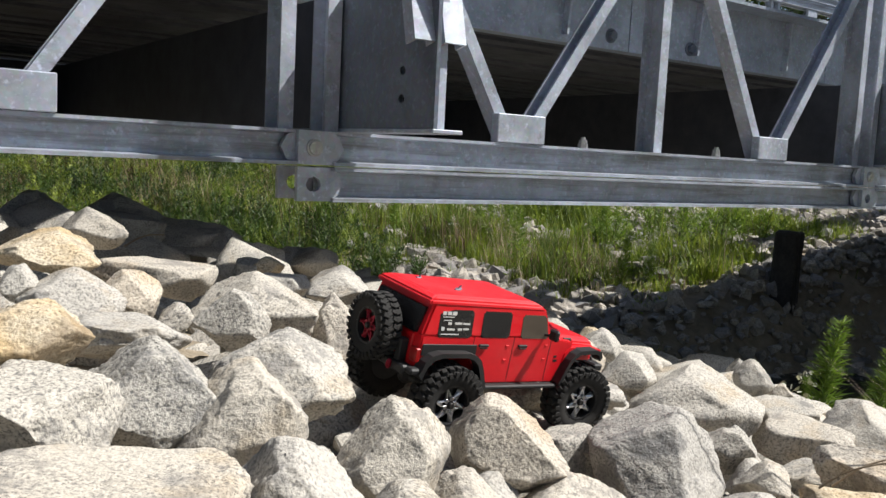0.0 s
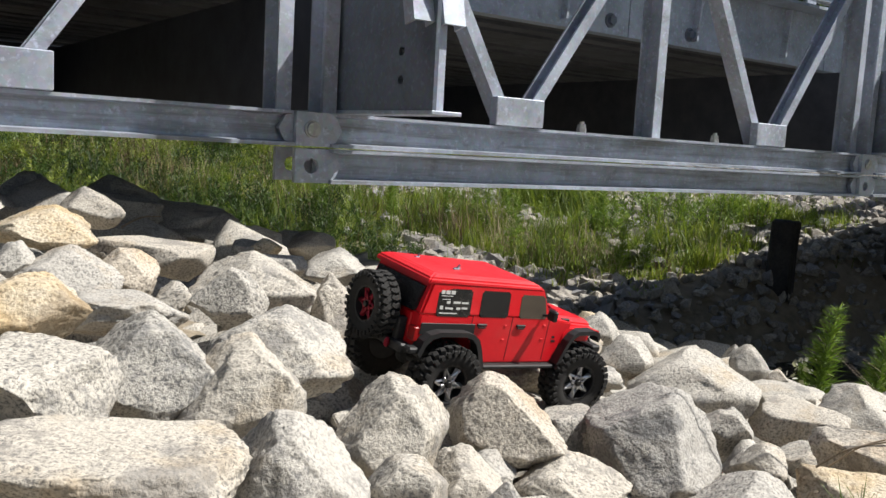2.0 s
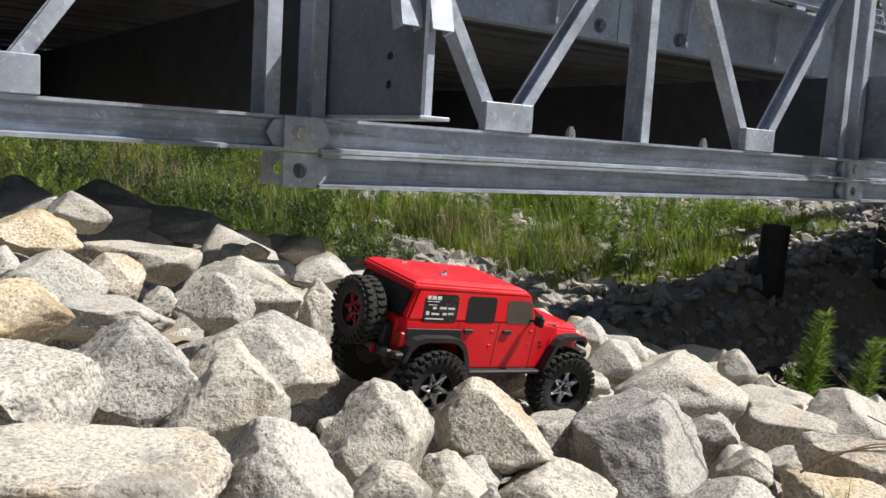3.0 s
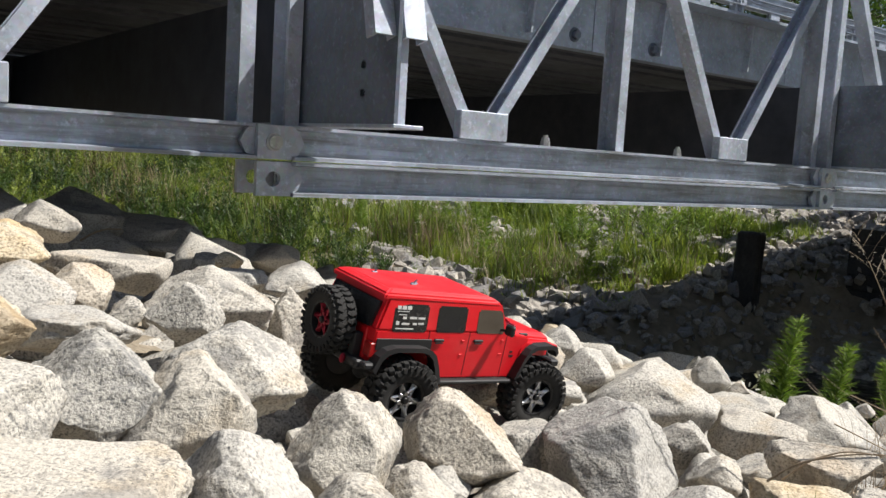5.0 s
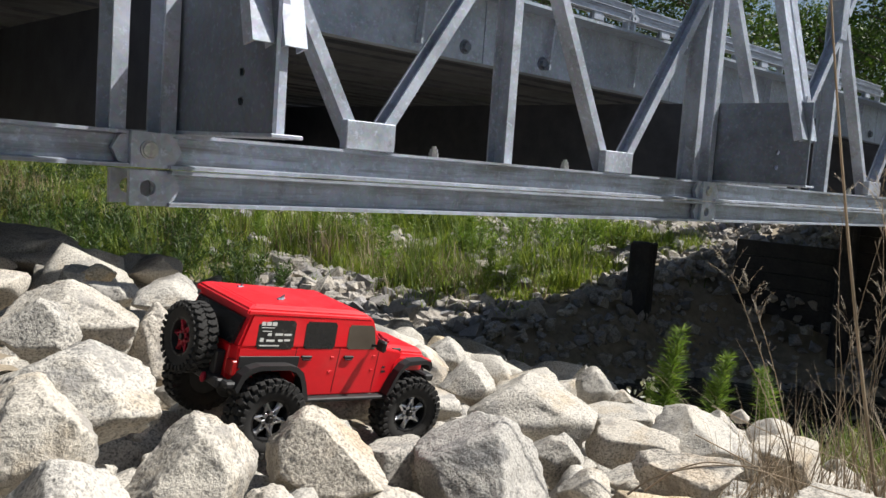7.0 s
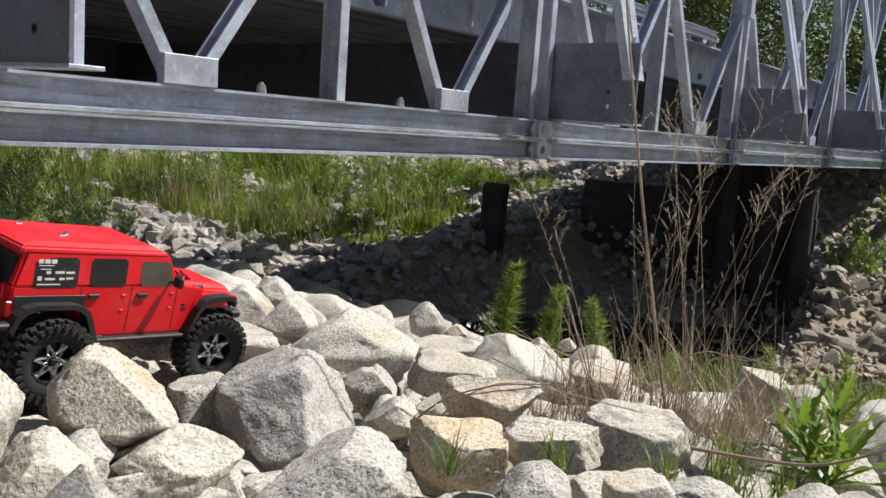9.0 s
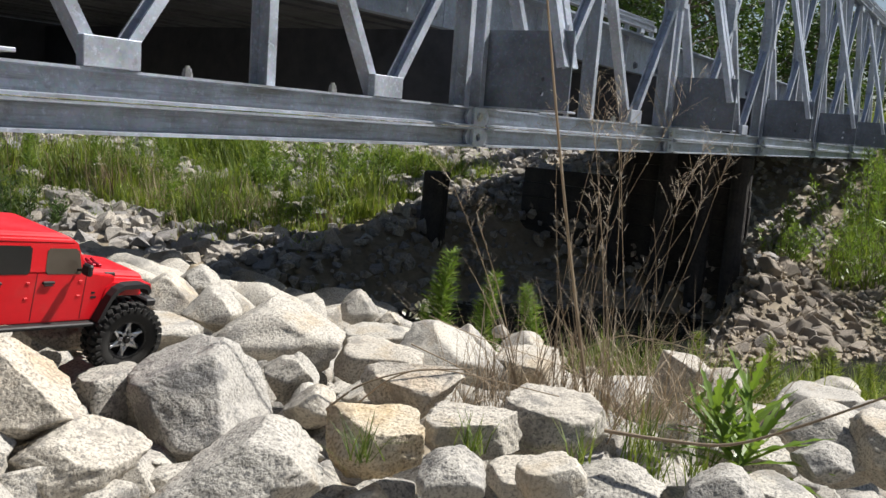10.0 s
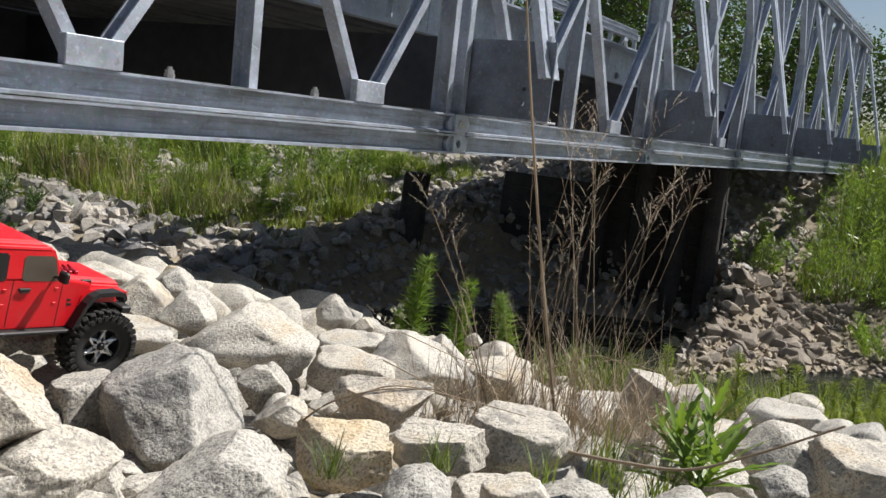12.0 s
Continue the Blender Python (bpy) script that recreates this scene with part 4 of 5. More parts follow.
def loft(bm, rings):
    vs = [[bm.verts.new(p) for p in r] for r in rings]
    n = len(rings[0])
    for a, b in zip(vs, vs[1:]):
        for i in range(n):
            bm.faces.new((a[i], a[(i + 1) % n], b[(i + 1) % n], b[i]))
    bm.faces.new(vs[0])
    bm.faces.new(vs[-1][::-1])


bm = bmesh.new()
loft(bm, [[(-0.217, -HW, 0.163), (0.083, -HW, 0.163), (0.083, HW, 0.163), (-0.217, HW, 0.163)],
          [(-0.200, -HW + 0.004, 0.220), (0.056, -HW + 0.005, 0.218), (0.056, HW - 0.005, 0.218), (-0.200, HW - 0.004, 0.220)]])
bmesh.ops.bevel(bm, geom=list(bm.edges), offset=0.004, segments=2, affect="EDGES")
part("cabin", bm, RED, car)
bm = bmesh.new()
loft(bm, [[(-0.212, -HW + 0.002, 0.216), (0.058, -HW + 0.003, 0.213), (0.058, HW - 0.003, 0.213), (-0.212, HW - 0.002, 0.216)],
          [(-0.209, -HW + 0.003, 0.226), (0.046, -HW + 0.006, 0.222), (0.046, HW - 0.006, 0.222), (-0.209, HW - 0.003, 0.226)],
          [(-0.192, -HW + 0.016, 0.232), (0.030, -HW + 0.016, 0.228), (0.030, HW - 0.016, 0.228), (-0.192, HW - 0.016, 0.232)]])
bmesh.ops.bevel(bm, geom=list(bm.edges), offset=0.003, segments=2, affect="EDGES")
part("roof", bm, RED, car)
bm = bmesh.new()
loft(bm, [[(0.078, -0.076, 0.118), (0.224, -0.062, 0.112), (0.224, 0.062, 0.112), (0.078, 0.076, 0.118)],
          [(0.078, -0.076, 0.158), (0.222, -0.061, 0.146), (0.222, 0.061, 0.146), (0.078, 0.076, 0.158)],
          [(0.080, -0.066, 0.168), (0.214, -0.052, 0.155), (0.214, 0.052, 0.155), (0.080, 0.066, 0.168)]])
bmesh.ops.bevel(bm, geom=list(bm.edges), offset=0.003, segments=2, affect="EDGES")
part("hood", bm, RED, car)
for s in (-1, 1):
    bm = bmesh.new()
    prism(bm, [(0.117, 0.118), (0.121, 0.136), (0.132, 0.147), (0.216, 0.143), (0.220, 0.130), (0.200, 0.137), (0.146, 0.138), (0.128, 0.120)], min(s * 0.060, s * 0.090), max(s * 0.060, s * 0.090))
    part("front_fender", bm, RED, car)
    # flares: bent black bands round the arches
    for cx, pts in ((-AX + 0.005, [(-0.070, 0.100), (-0.061, 0.122), (-0.049, 0.133), (-0.030, 0.138), (0.028, 0.138), (0.045, 0.134), (0.057, 0.125), (0.066, 0.108), (0.077, 0.078)]), (AX + 0.006, [(-0.060, 0.080), (-0.049, 0.108), (-0.041, 0.125), (-0.031, 0.137), (-0.018, 0.144), (0.026, 0.146), (0.037, 0.143), (0.043, 0.132)])):
        bm = bmesh.new()
        inner = [(cx + x * 0.90, z - 0.0060) for x, z in pts]
        prism(bm, [(cx + x, z + 0.002) for x, z in pts] + inner[::-1], min(s * 0.084, s * 0.108), max(s * 0.084, s * 0.108))
        part("fender_flare", bm, BLACK, car, "matt black fender flare")
    bm = bmesh.new()
    block(bm, -0.084, 0.108, min(s * 0.086, s * 0.102), max(s * 0.086, s * 0.102), 0.072, 0.079, bevel=0.002)
    part("side_step", bm, BLACK, car, "black side step")
    bm = bmesh.new()
    block(bm, -0.212, -0.096, min(s * (HW - 0.001), s * (HW + 0.0016)), max(s * (HW - 0.001), s * (HW + 0.0016)), 0.130, 0.150, bevel=0.0006)
    part("panel_trim", bm, BLACK, car, "black panel above the rear wheel")
    # windows: rear quarter, rear door, front door
    for x0, x1, z0, z1, mt, sk in ((-0.186, -0.113, 0.162, 0.210, PANE, 0), (-0.092, -0.026, 0.163, 0.2095, PANE, 0), (0.001, 0.070, 0.163, 0.206, PANE2, -0.012)):
        bm = bmesh.new()
        y = s * (HW + 0.0006)
        prism(bm, [(x0, z0), (x1, z0), (x1 + sk, z1), (x0, z1)], min(y, y - s * 0.008), max(y, y - s * 0.008))
        bmesh.ops.rotate(bm, cent=(0, y, z0), matrix=Matrix.Rotation(s * 0.085, 3, "X"), verts=bm.verts)
        bmesh.ops.bevel(bm, geom=[e for e in bm.edges if abs(e.verts[0].co.y - e.verts[1].co.y) > 0.005], offset=0.0035, segments=3, affect="EDGES")
        w = part("window", bm, mt, car, "dark smoked window" if mt is PANE else "clear front window")
        if s < 0 and x0 < -0.15:
            for i, (u0, u1, v0, v1) in enumerate(((0.07, 0.17, 0.80, 0.93), (0.20, 0.32, 0.80, 0.93), (0.35, 0.47, 0.80, 0.93), (0.08, 0.42, 0.72, 0.745), (0.12, 0.36, 0.60, 0.625), (0.26, 0.36, 0.46, 0.55), (0.46, 0.66, 0.47, 0.55), (0.70, 0.90, 0.47, 0.54), (0.08, 0.17, 0.25, 0.38), (0.24, 0.46, 0.26, 0.33), (0.56, 0.68, 0.26, 0.34), (0.72, 0.88, 0.28, 0.35), (0.08, 0.60, 0.10, 0.14))):
                b2 = bmesh.new()
                q = y - 0.0006
                block(b2, x0 + u0 * (x1 - x0), x0 + u1 * (x1 - x0), q, q + 0.0004, z0 + v0 * (z1 - z0), z0 + v1 * (z1 - z0))
                bmesh.ops.rotate(b2, cent=(0, y, z0), matrix=Matrix.Rotation(s * 0.085, 3, "X"), verts=b2.verts)
                part("decal", b2, DECAL, w, "white sponsor decal")
    bm = bmesh.new()
    for z, w_ in ((0.127, 0.007), (0.119, 0.010)):
        block(bm, 0.094, 0.094 + w_, min(s * (HW - 0.001), s * (HW + 0.0008)), max(s * (HW - 0.001), s * (HW + 0.0008)), z, z + 0.004)
    part("badge", bm, BLACK, car, "small black badge")
    # shut lines, handles, mirror, tail light, hinges
    for x in (-0.1045, -0.0125, 0.0790):
        bm = bmesh.new()
        block(bm, x - 0.0007, x + 0.0007, min(s * (HW - 0.001), s * (HW + 0.0004)), max(s * (HW - 0.001), s * (HW + 0.0004)), 0.084 if x > -0.1 else 0.118, 0.165)
        part("door_gap", bm, SEAM, car)
    for x in (-0.093, -0.002):
        bm = bmesh.new()
        block(bm, x, x + 0.021, min(s * HW, s * (HW + 0.0045)), max(s * HW, s * (HW + 0.0045)), 0.1465, 0.1515, bevel=0.001)
        rod(bm, (x + 0.003, s * (HW + 0.003), 0.1445), (x + 0.019, s * (HW + 0.003), 0.1445), 0.0014, n=6)
        part("door_handle", bm, BLACK, car, "black door handle")
    for x, z in ((-0.027, 0.146), (-0.027, 0.120), (0.068, 0.148), (0.068, 0.122)):
        bm = bmesh.new()
        block(bm, x - 0.003, x + 0.004, min(s * HW, s * (HW + 0.0015)), max(s * HW, s * (HW + 0.0015)), z, z + 0.004, bevel=0.0005)
        part("hinge", bm, RED, car)
    bm = bmesh.new()
    rod(bm, (0.060, s * (HW - 0.002), 0.170), (0.064, s * (HW + 0.016), 0.174), 0.0025, n=8)
    block(bm, 0.058, 0.068, min(s * (HW + 0.010), s * (HW + 0.032)), max(s * (HW + 0.010), s * (HW + 0.032)), 0.166, 0.186, bevel=0.003)
    part("mirror", bm, BLACK, car, "black wing mirror")
    bm = bmesh.new()
    block(bm, -0.223, -0.214, min(s * 0.070, s * 0.0895), max(s * 0.070, s * 0.0895), 0.118, 0.142, bevel=0.0015)
    part("tail_light", bm, LENS, car, "red tail light")
    bm = bmesh.new()
    block(bm, 0.128, 0.150, min(s * 0.066, s * 0.0715), max(s * 0.066, s * 0.0715), 0.150, 0.160, bevel=0.0015)
    part("hood_latch", bm, BLACK, car)
# rear window, windscreen, tailgate, bumpers, running gear
bm = bmesh.new()
prism(bm, [(-0.2225, 0.166), (-0.210, 0.166), (-0.198, 0.209), (-0.2085, 0.209)], -0.072, 0.072)
part("rear_window", bm, PANE, car, "dark rear window")
bm = bmesh.new()
block(bm, -0.2195, -0.214, -0.066, 0.066, 0.106, 0.163, bevel=0.002)
part("tailgate", bm, RED, car)
bm = bmesh.new()
prism(bm, [(0.0835, 0.171), (0.0865, 0.171), (0.060, 0.207), (0.057, 0.207)], -0.074, 0.074)
part("windscreen", bm, PANE2, car, "clear windscreen")
bm = bmesh.new()
block(bm, -0.231, -0.222, -0.014, 0.022, 0.120, 0.170, bevel=0.002)
block(bm, -0.236, -0.219, -0.060, -0.045, 0.100, 0.150, bevel=0.002)
part("spare_carrier", bm, BLACK, car)
bm = bmesh.new()
block(bm, -0.243, -0.222, -0.086, 0.086, 0.096, 0.112, bevel=0.003)
for s in (-1, 1):
    block(bm, -0.236, -0.205, s * 0.093 - 0.010, s * 0.093 + 0.010, 0.100, 0.111, bevel=0.003)
part("rear_bumper", bm, BLACK, car, "black steel rear bumper")
for s in (-1, 1):
    bm = bmesh.new()
    bmesh.ops.create_uvsphere(bm, u_segments=8, v_segments=6, radius=0.006, matrix=pose(-0.247, s * 0.052, 0.104) @ Matrix.Diagonal((1, 0.6, 1.5, 1)))
    part("shackle", bm, CRIMSON, car, "crimson recovery shackle")
bm = bmesh.new()
block(bm, 0.226, 0.250, -0.075, 0.075, 0.094, 0.108, bevel=0.003)
rod(bm, (0.242, -0.05, 0.108), (0.238, -0.035, 0.128), 0.0025)
rod(bm, (0.242, 0.05, 0.108), (0.238, 0.035, 0.128), 0.0025)
rod(bm, (0.238, -0.035, 0.128), (0.238, 0.035, 0.128), 0.0025)
part("front_bumper", bm, BLACK, car, "black front bumper")
bm = bmesh.new()
for s in (-1, 1):
    block(bm, -0.215, 0.225, s * 0.030 - 0.006, s * 0.030 + 0.006, 0.086, 0.100)
block(bm, -0.06, 0.06, -0.045, 0.045, 0.070, 0.092, bevel=0.006)
block(bm, -0.10, 0.09, -0.075, 0.075, 0.086, 0.096)
part("chassis", bm, BLACK, car)
for x in (-AX, AX):
    bm = bmesh.new()
    rod(bm, (x, -0.085, RT), (x, 0.085, RT), 0.0075, n=10)
    bmesh.ops.create_uvsphere(bm, u_segments=12, v_segments=8, radius=0.017, matrix=pose(x, 0.014, RT))
    for s in (-1, 1):
        rod(bm, (x, s * 0.06, RT), (x - 0.004, s * 0.052, 0.118), 0.0055, n=10)
        rod(bm, (x, s * 0.035, RT - 0.004), (x * 0.25, s * 0.028, 0.082), 0.003)
    part("axle", bm, BLACK, car)
    for s in (-1, 1):
        bm = bmesh.new()
        for i in range(7):
            z = 0.074 + i * 0.006
            rod(bm, (x - 0.0003 * i, s * (0.06 - 0.0011 * i), z), (x - 0.0003 * i, s * (0.06 - 0.0011 * i), z + 0.0025), 0.0078, n=12)
        part("spring", bm, CRIMSON, car, "crimson coil spring")
for x, y in ((-0.117, -0.030), (-0.150, 0.045), (-0.108, -0.022)):
    bm = bmesh.new()
    block(bm, x - 0.006, x + 0.006, y - 0.003, y + 0.003, 0.229, 0.233, bevel=0.001)
    rod(bm, (x, y, 0.231), (x + 0.004, y, 0.238), 0.0016, n=8)
    part("body_clip", bm, DARKENED, car, "small metal body clip")
bm = bmesh.new()
for i in range(4):
    rod(bm, (0.098 + i * 0.012, -0.046 + i * 0.004, 0.1665), (0.100 + i * 0.012, -0.022 + i * 0.002, 0.1705), 0.0026, n=8)
    block(bm, 0.092 + i * 0.012, 0.099 + i * 0.012, -0.050, -0.030, 0.162, 0.1695, bevel=0.001)
part("hood_vents", bm, CRIMSON, car, "dark red hood vents and antenna mount")


# ---- vegetation ----
def blade_sheet(name, blades, mat, label, category, kind="stuff", segments=2):
    """Blades of grass or narrow leaves, joined: each (x, y, z, height, width, heading, lean, droop)."""
    b = np.array(blades)
    n = len(b)
    hx, hy = np.cos(b[:, 5]), np.sin(b[:, 5])
    sx, sy = -hy, hx
    rows = []
    for i in range(segments + 1):
        t = i / segments
        out = b[:, 3] * (b[:, 6] * t + b[:, 7] * t * t)
        up = b[:, 3] * t * np.sqrt(np.clip(1 - (b[:, 6] + b[:, 7] * t) ** 2, 0.05, 1))
        wd = b[:, 4] * (1 - t) ** 0.6 if i < segments else b[:, 4] * 0.08
        cx, cy, cz = b[:, 0] + hx * out, b[:, 1] + hy * out, b[:, 2] + up
        rows.append(np.stack([cx - sx * wd / 2, cy - sy * wd / 2, cz], 1))
        rows.append(np.stack([cx + sx * wd / 2, cy + sy * wd / 2, cz], 1))
    v = np.stack(rows, 1).reshape(-1, 3)
    k = 2 * (segments + 1)
    base = np.arange(n)[:, None] * k
    f = np.concatenate([base + np.array([2 * i, 2 * i + 1, 2 * i + 3, 2 * i + 2]) for i in range(segments)], 1).reshape(-1, 4)
    return sheet(name, v.tolist(), f.tolist(), mat, label, category, kind)


g = random.Random(77)


def turf(count, x0, x1, y0, y1, ok, height, width, spread_=0.35, clump=7, floor=ground_z):
    out = []
    while len(out) < count:
        cx, cy = g.uniform(x0, x1), g.uniform(y0, y1)
        if g.random() > ok(cx, cy):
            continue
        tall = g.uniform(*height) * (0.7 + 0.6 * max(0, 0.5 + fbm(cx, cy, 0.5, 4)))
        for _ in range(clump):
            x, y = cx + g.gauss(0, 0.09), cy + g.gauss(0, 0.09)
            out.append((x, y, floor(x, y) - 0.02, tall * g.uniform(0.6, 1.1), g.uniform(*width), g.uniform(0, 6.283), g.uniform(0.02, spread_), g.uniform(0, 0.45)))
    return out


def meadow(x, y):
    s = side_of(x, y)
    if s < 11.4 or (1.6 < y < 8.0 and x > 4):
        return 0.015 if s > 11 else 0
    stony = stones_here(x, y)
    if ((x - 7.2) / 1.5) ** 2 + ((y - 13.3) / 1.9) ** 2 < 1:      # a sunny patch of short grass
        return 0.22
    return max(0.05, 1.0 - 1.15 * stony) * (0.35 if s > 17 else 1)


blade_sheet("grass", turf(52000, 2, 19, 7.0, 24, meadow, (0.16, 0.42), (0.010, 0.022), 0.55), GRASS, "long green grass on the far bank", "grass")
blade_sheet("grass", turf(3500, 2, 19, 7.0, 22, lambda x, y: meadow(x, y) * max(0, fbm(x, y, 0.4, 9)) * 2, (0.35, 0.7), (0.008, 0.014)), STRAW, "dry straw among the grass of the far bank", "dry grass")
blade_sheet("grass", turf(16000, 8, 24, -7, 2.2, lambda x, y: 0 if side_of(x, y) < 13.2 else 1, (0.4, 1.0), (0.014, 0.03)), GRASS, "tall green grass on the bank past the bridge", "grass")
blade_sheet("grass", turf(11000, 3.65, 4.6, -1.2, 1.5, lambda x, y: 0.9 if fbm(x, y, 1.6, 5) > -0.2 else 0.15, (0.12, 0.33), (0.004, 0.009), 0.5, 9, lambda x, y: near_top(x, y) - 0.10), GRASS, "fresh green grass along the edge of the stone bank", "grass")


blade_sheet("grass", turf(3600, 3.5, 4.6, -1.2, 1.6, lambda x, y: 1, (0.12, 0.28), (0.003, 0.005), 0.6, 6, lambda x, y: near_top(x, y) - 0.10), STRAW, "dry straw along the edge of the stone bank", "dry grass")
blade_sheet("grass", turf(5000, 2, 11, 8.2, 16, lambda x, y: meadow(x, y) * (1 if fbm(x, y, 0.6, 15) > 0.05 else 0.05), (0.45, 0.85), (0.012, 0.022), 0.3, 12), GRASS, "tall rank green grass on the far bank", "grass")
blade_sheet("grass", turf(9000, 17, 40, -8, 9, lambda x, y: 0 if 1.5 < y < 8 and x < 21 else 1, (0.5, 1.1), (0.03, 0.06), 0.4, 8), GRASS, "tall grass on the rise at the end of the bridge", "grass")
blade_sheet("grass", turf(9000, -14, -4.5, -9, 14, lambda x, y: 1, (0.2, 0.5), (0.02, 0.045), 0.5, 8), GRASS, "long green grass on top of the near bank", "grass")
blade_sheet("grass", turf(2600, 2, 10, 8.2, 21, lambda x, y: meadow(x, y) * (1 if fbm(x, y, 0.7, 33) > 0.12 else 0.0), (0.45, 0.8), (0.010, 0.018), 0.4, 9), DEAD, "brown dead weeds in the far grass", "dry grass")


blade_sheet("grass", turf(15000, 3, 16, 7.4, 18, lambda x, y: meadow(x, y) * (1 if fbm(x, y, 0.55, 41) > 0.12 else 0.04), (0.16, 0.40), (0.010, 0.020), 0.5, 10), LIME, "yellow-green grass in patches on the far bank", "grass")


blade_sheet("grass", turf(8000, 5.7, 8.7, 11.4, 15.2, lambda x, y: 1 if ((x - 7.2) / 1.5) ** 2 + ((y - 13.3) / 1.9) ** 2 < 1.1 else 0, (0.07, 0.19), (0.010, 0.018), 0.6, 10), LIME, "short sunny yellow-green grass on the far bank", "grass")
blade_sheet("grass", turf(12000, 7.5, 16, 8.2, 14, lambda x, y: meadow(x, y) * (0.3 + 0.7 * (fbm(x, y, 0.8, 51) > 0)), (0.12, 0.34), (0.010, 0.020), 0.5, 8), LIME, "yellow-green grass between the stones of the far bank", "grass")
blade_sheet("grass", turf(2600, 3.55, 4.4, -0.6, 1.3, lambda x, y: 1, (0.14, 0.34), (0.004, 0.008), 0.5, 9, lambda x, y: near_top(x, y) - 0.10), LIME, "yellow-green grass along the edge of the stone bank", "grass")


def leaf_cloud(name, leaves, mat, parent):
    """Leaves as small pointed quads: each (x, y, z, length, width, direction vector)."""
    vs, fs = [], []
    for x, y, z, ln, wd, d in leaves:
        d = d.normalized()
        s = d.cross(Vector((g.gauss(0, 1), g.gauss(0, 1), g.gauss(0, 1) + 0.6))).normalized() * wd / 2
        p = Vector((x, y, z))
        i = len(vs)
        vs += [p, p + d * ln * 0.45 + s, p + d * ln, p + d * ln * 0.45 - s]
        fs.append((i, i + 1, i + 2, i + 3))
    me = bpy.data.meshes.new(name)
    me.from_pydata([v[:] for v in vs], [], fs)
    me.materials.append(mat)
    o = new(name, me)
    o.parent = parent
    return o


def tube(bm, pts, r0, r1, n=5):
    """A stem along points, tapering."""
    rings = []
    for i, p in enumerate(pts):
        p = Vector(p)
        d = (Vector(pts[min(i + 1, len(pts) - 1)]) - Vector(pts[max(i - 1, 0)])).normalized()
        u = d.orthogonal().normalized()
        w = d.cross(u)
        r = r0 + (r1 - r0) * i / (len(pts) - 1)
        rings.append([bm.verts.new(p + (u * math.cos(6.2832 * k / n) + w * math.sin(6.2832 * k / n)) * r) for k in range(n)])
    for a, b in zip(rings, rings[1:]):
        for k in range(n):
            bm.faces.new((a[k], a[(k + 1) % n], b[(k + 1) % n], b[k]))


under = thing("undergrowth", "low leafy green undergrowth in the grass of the far bank", "undergrowth", kind="stuff")
bits_ = []
while len(bits_) < 64000:
    cx, cy = g.uniform(2, 19), g.uniform(7.4, 23)
    if g.random() > meadow(cx, cy) * max(0, 0.35 + fbm(cx, cy, 0.55, 12)) * 1.3:
        continue
    tall, wide = g.uniform(0.15, 0.55), g.uniform(0.10, 0.28)
    for _ in range(46):
        x, y = cx + g.gauss(0, wide), cy + g.gauss(0, wide)
        bits_.append((x, y, ground_z(cx, cy) + tall * g.random() ** 0.7, g.uniform(0.04, 0.10), g.uniform(0.008, 0.022), Vector((g.gauss(0, 0.7), g.gauss(0, 0.7), g.uniform(0.0, 1.6)))))
leaf_cloud("leaves", [b for b in bits_[::2] if b[0] > 7.5], WEED, under)
leaf_cloud("leaves", [b for b in bits_[1::2] if b[0] > 7.5], LIME, under)
leaf_cloud("leaves", [b for b in bits_ if b[0] <= 7.5], LEAF, under)


def weed(x, y, z, tall, label, bushy=1.0, white=False, mat=None):
    """A leafy herb: a straight stem set with narrow leaves all the way up, thicker below."""
    t = thing("weed", label, "weed", pose(x, y, z))
    bm = bmesh.new()
    lean = (g.uniform(-0.12, 0.12), g.uniform(-0.12, 0.12))
    pts = [(lean[0] * tall * k * k, lean[1] * tall * k * k, tall * k) for k in [i / 8 for i in range(9)]]
    tube(bm, pts, 0.006, 0.002)
    leaves = []
    for i in range(int(430 * bushy)):
        k = g.random() ** 0.9
        a = g.uniform(0, 6.283)
        d = Vector((math.cos(a), math.sin(a), g.uniform(-0.15, 1.1)))
        ln = tall * (0.23 * (1 - 0.70 * k) + 0.03) * g.uniform(0.35, 1.3)
        leaves.append((lean[0] * tall * k * k, lean[1] * tall * k * k, tall * k, ln, ln * 0.07, d))
    part("stem", bm, mat or WEED, t)
    leaf_cloud("leaves", leaves, mat or WEED, t)
    if white:
        fl = [(lean[0] * tall + g.gauss(0, 0.05), lean[1] * tall + g.gauss(0, 0.05), tall * g.uniform(0.75, 1.05), 0.03, 0.03, Vector((g.gauss(0, 1), g.gauss(0, 1), g.gauss(0, 1)))) for _ in range(30)]
        tagged(leaf_cloud("flower", fl, PETAL, t), kind="stuff")
    return t


for x, y, tall, w in ((3.51, 2.16, 0.52, False), (3.62, 1.97, 0.47, False), (3.74, 1.75, 0.46, False), (3.62, 2.30, 0.24, True), (3.72, 2.06, 0.20, False), (3.84, 1.45, 0.27, False), (3.98, 1.02, 0.25, False), (4.05, 0.62, 0.22, False), (4.1, 0.2, 0.25, False)):
    weed(x, y, near_top(x, y) - 0.16, tall, "green feathery weed at the edge of the stone bank", 2.6, w)
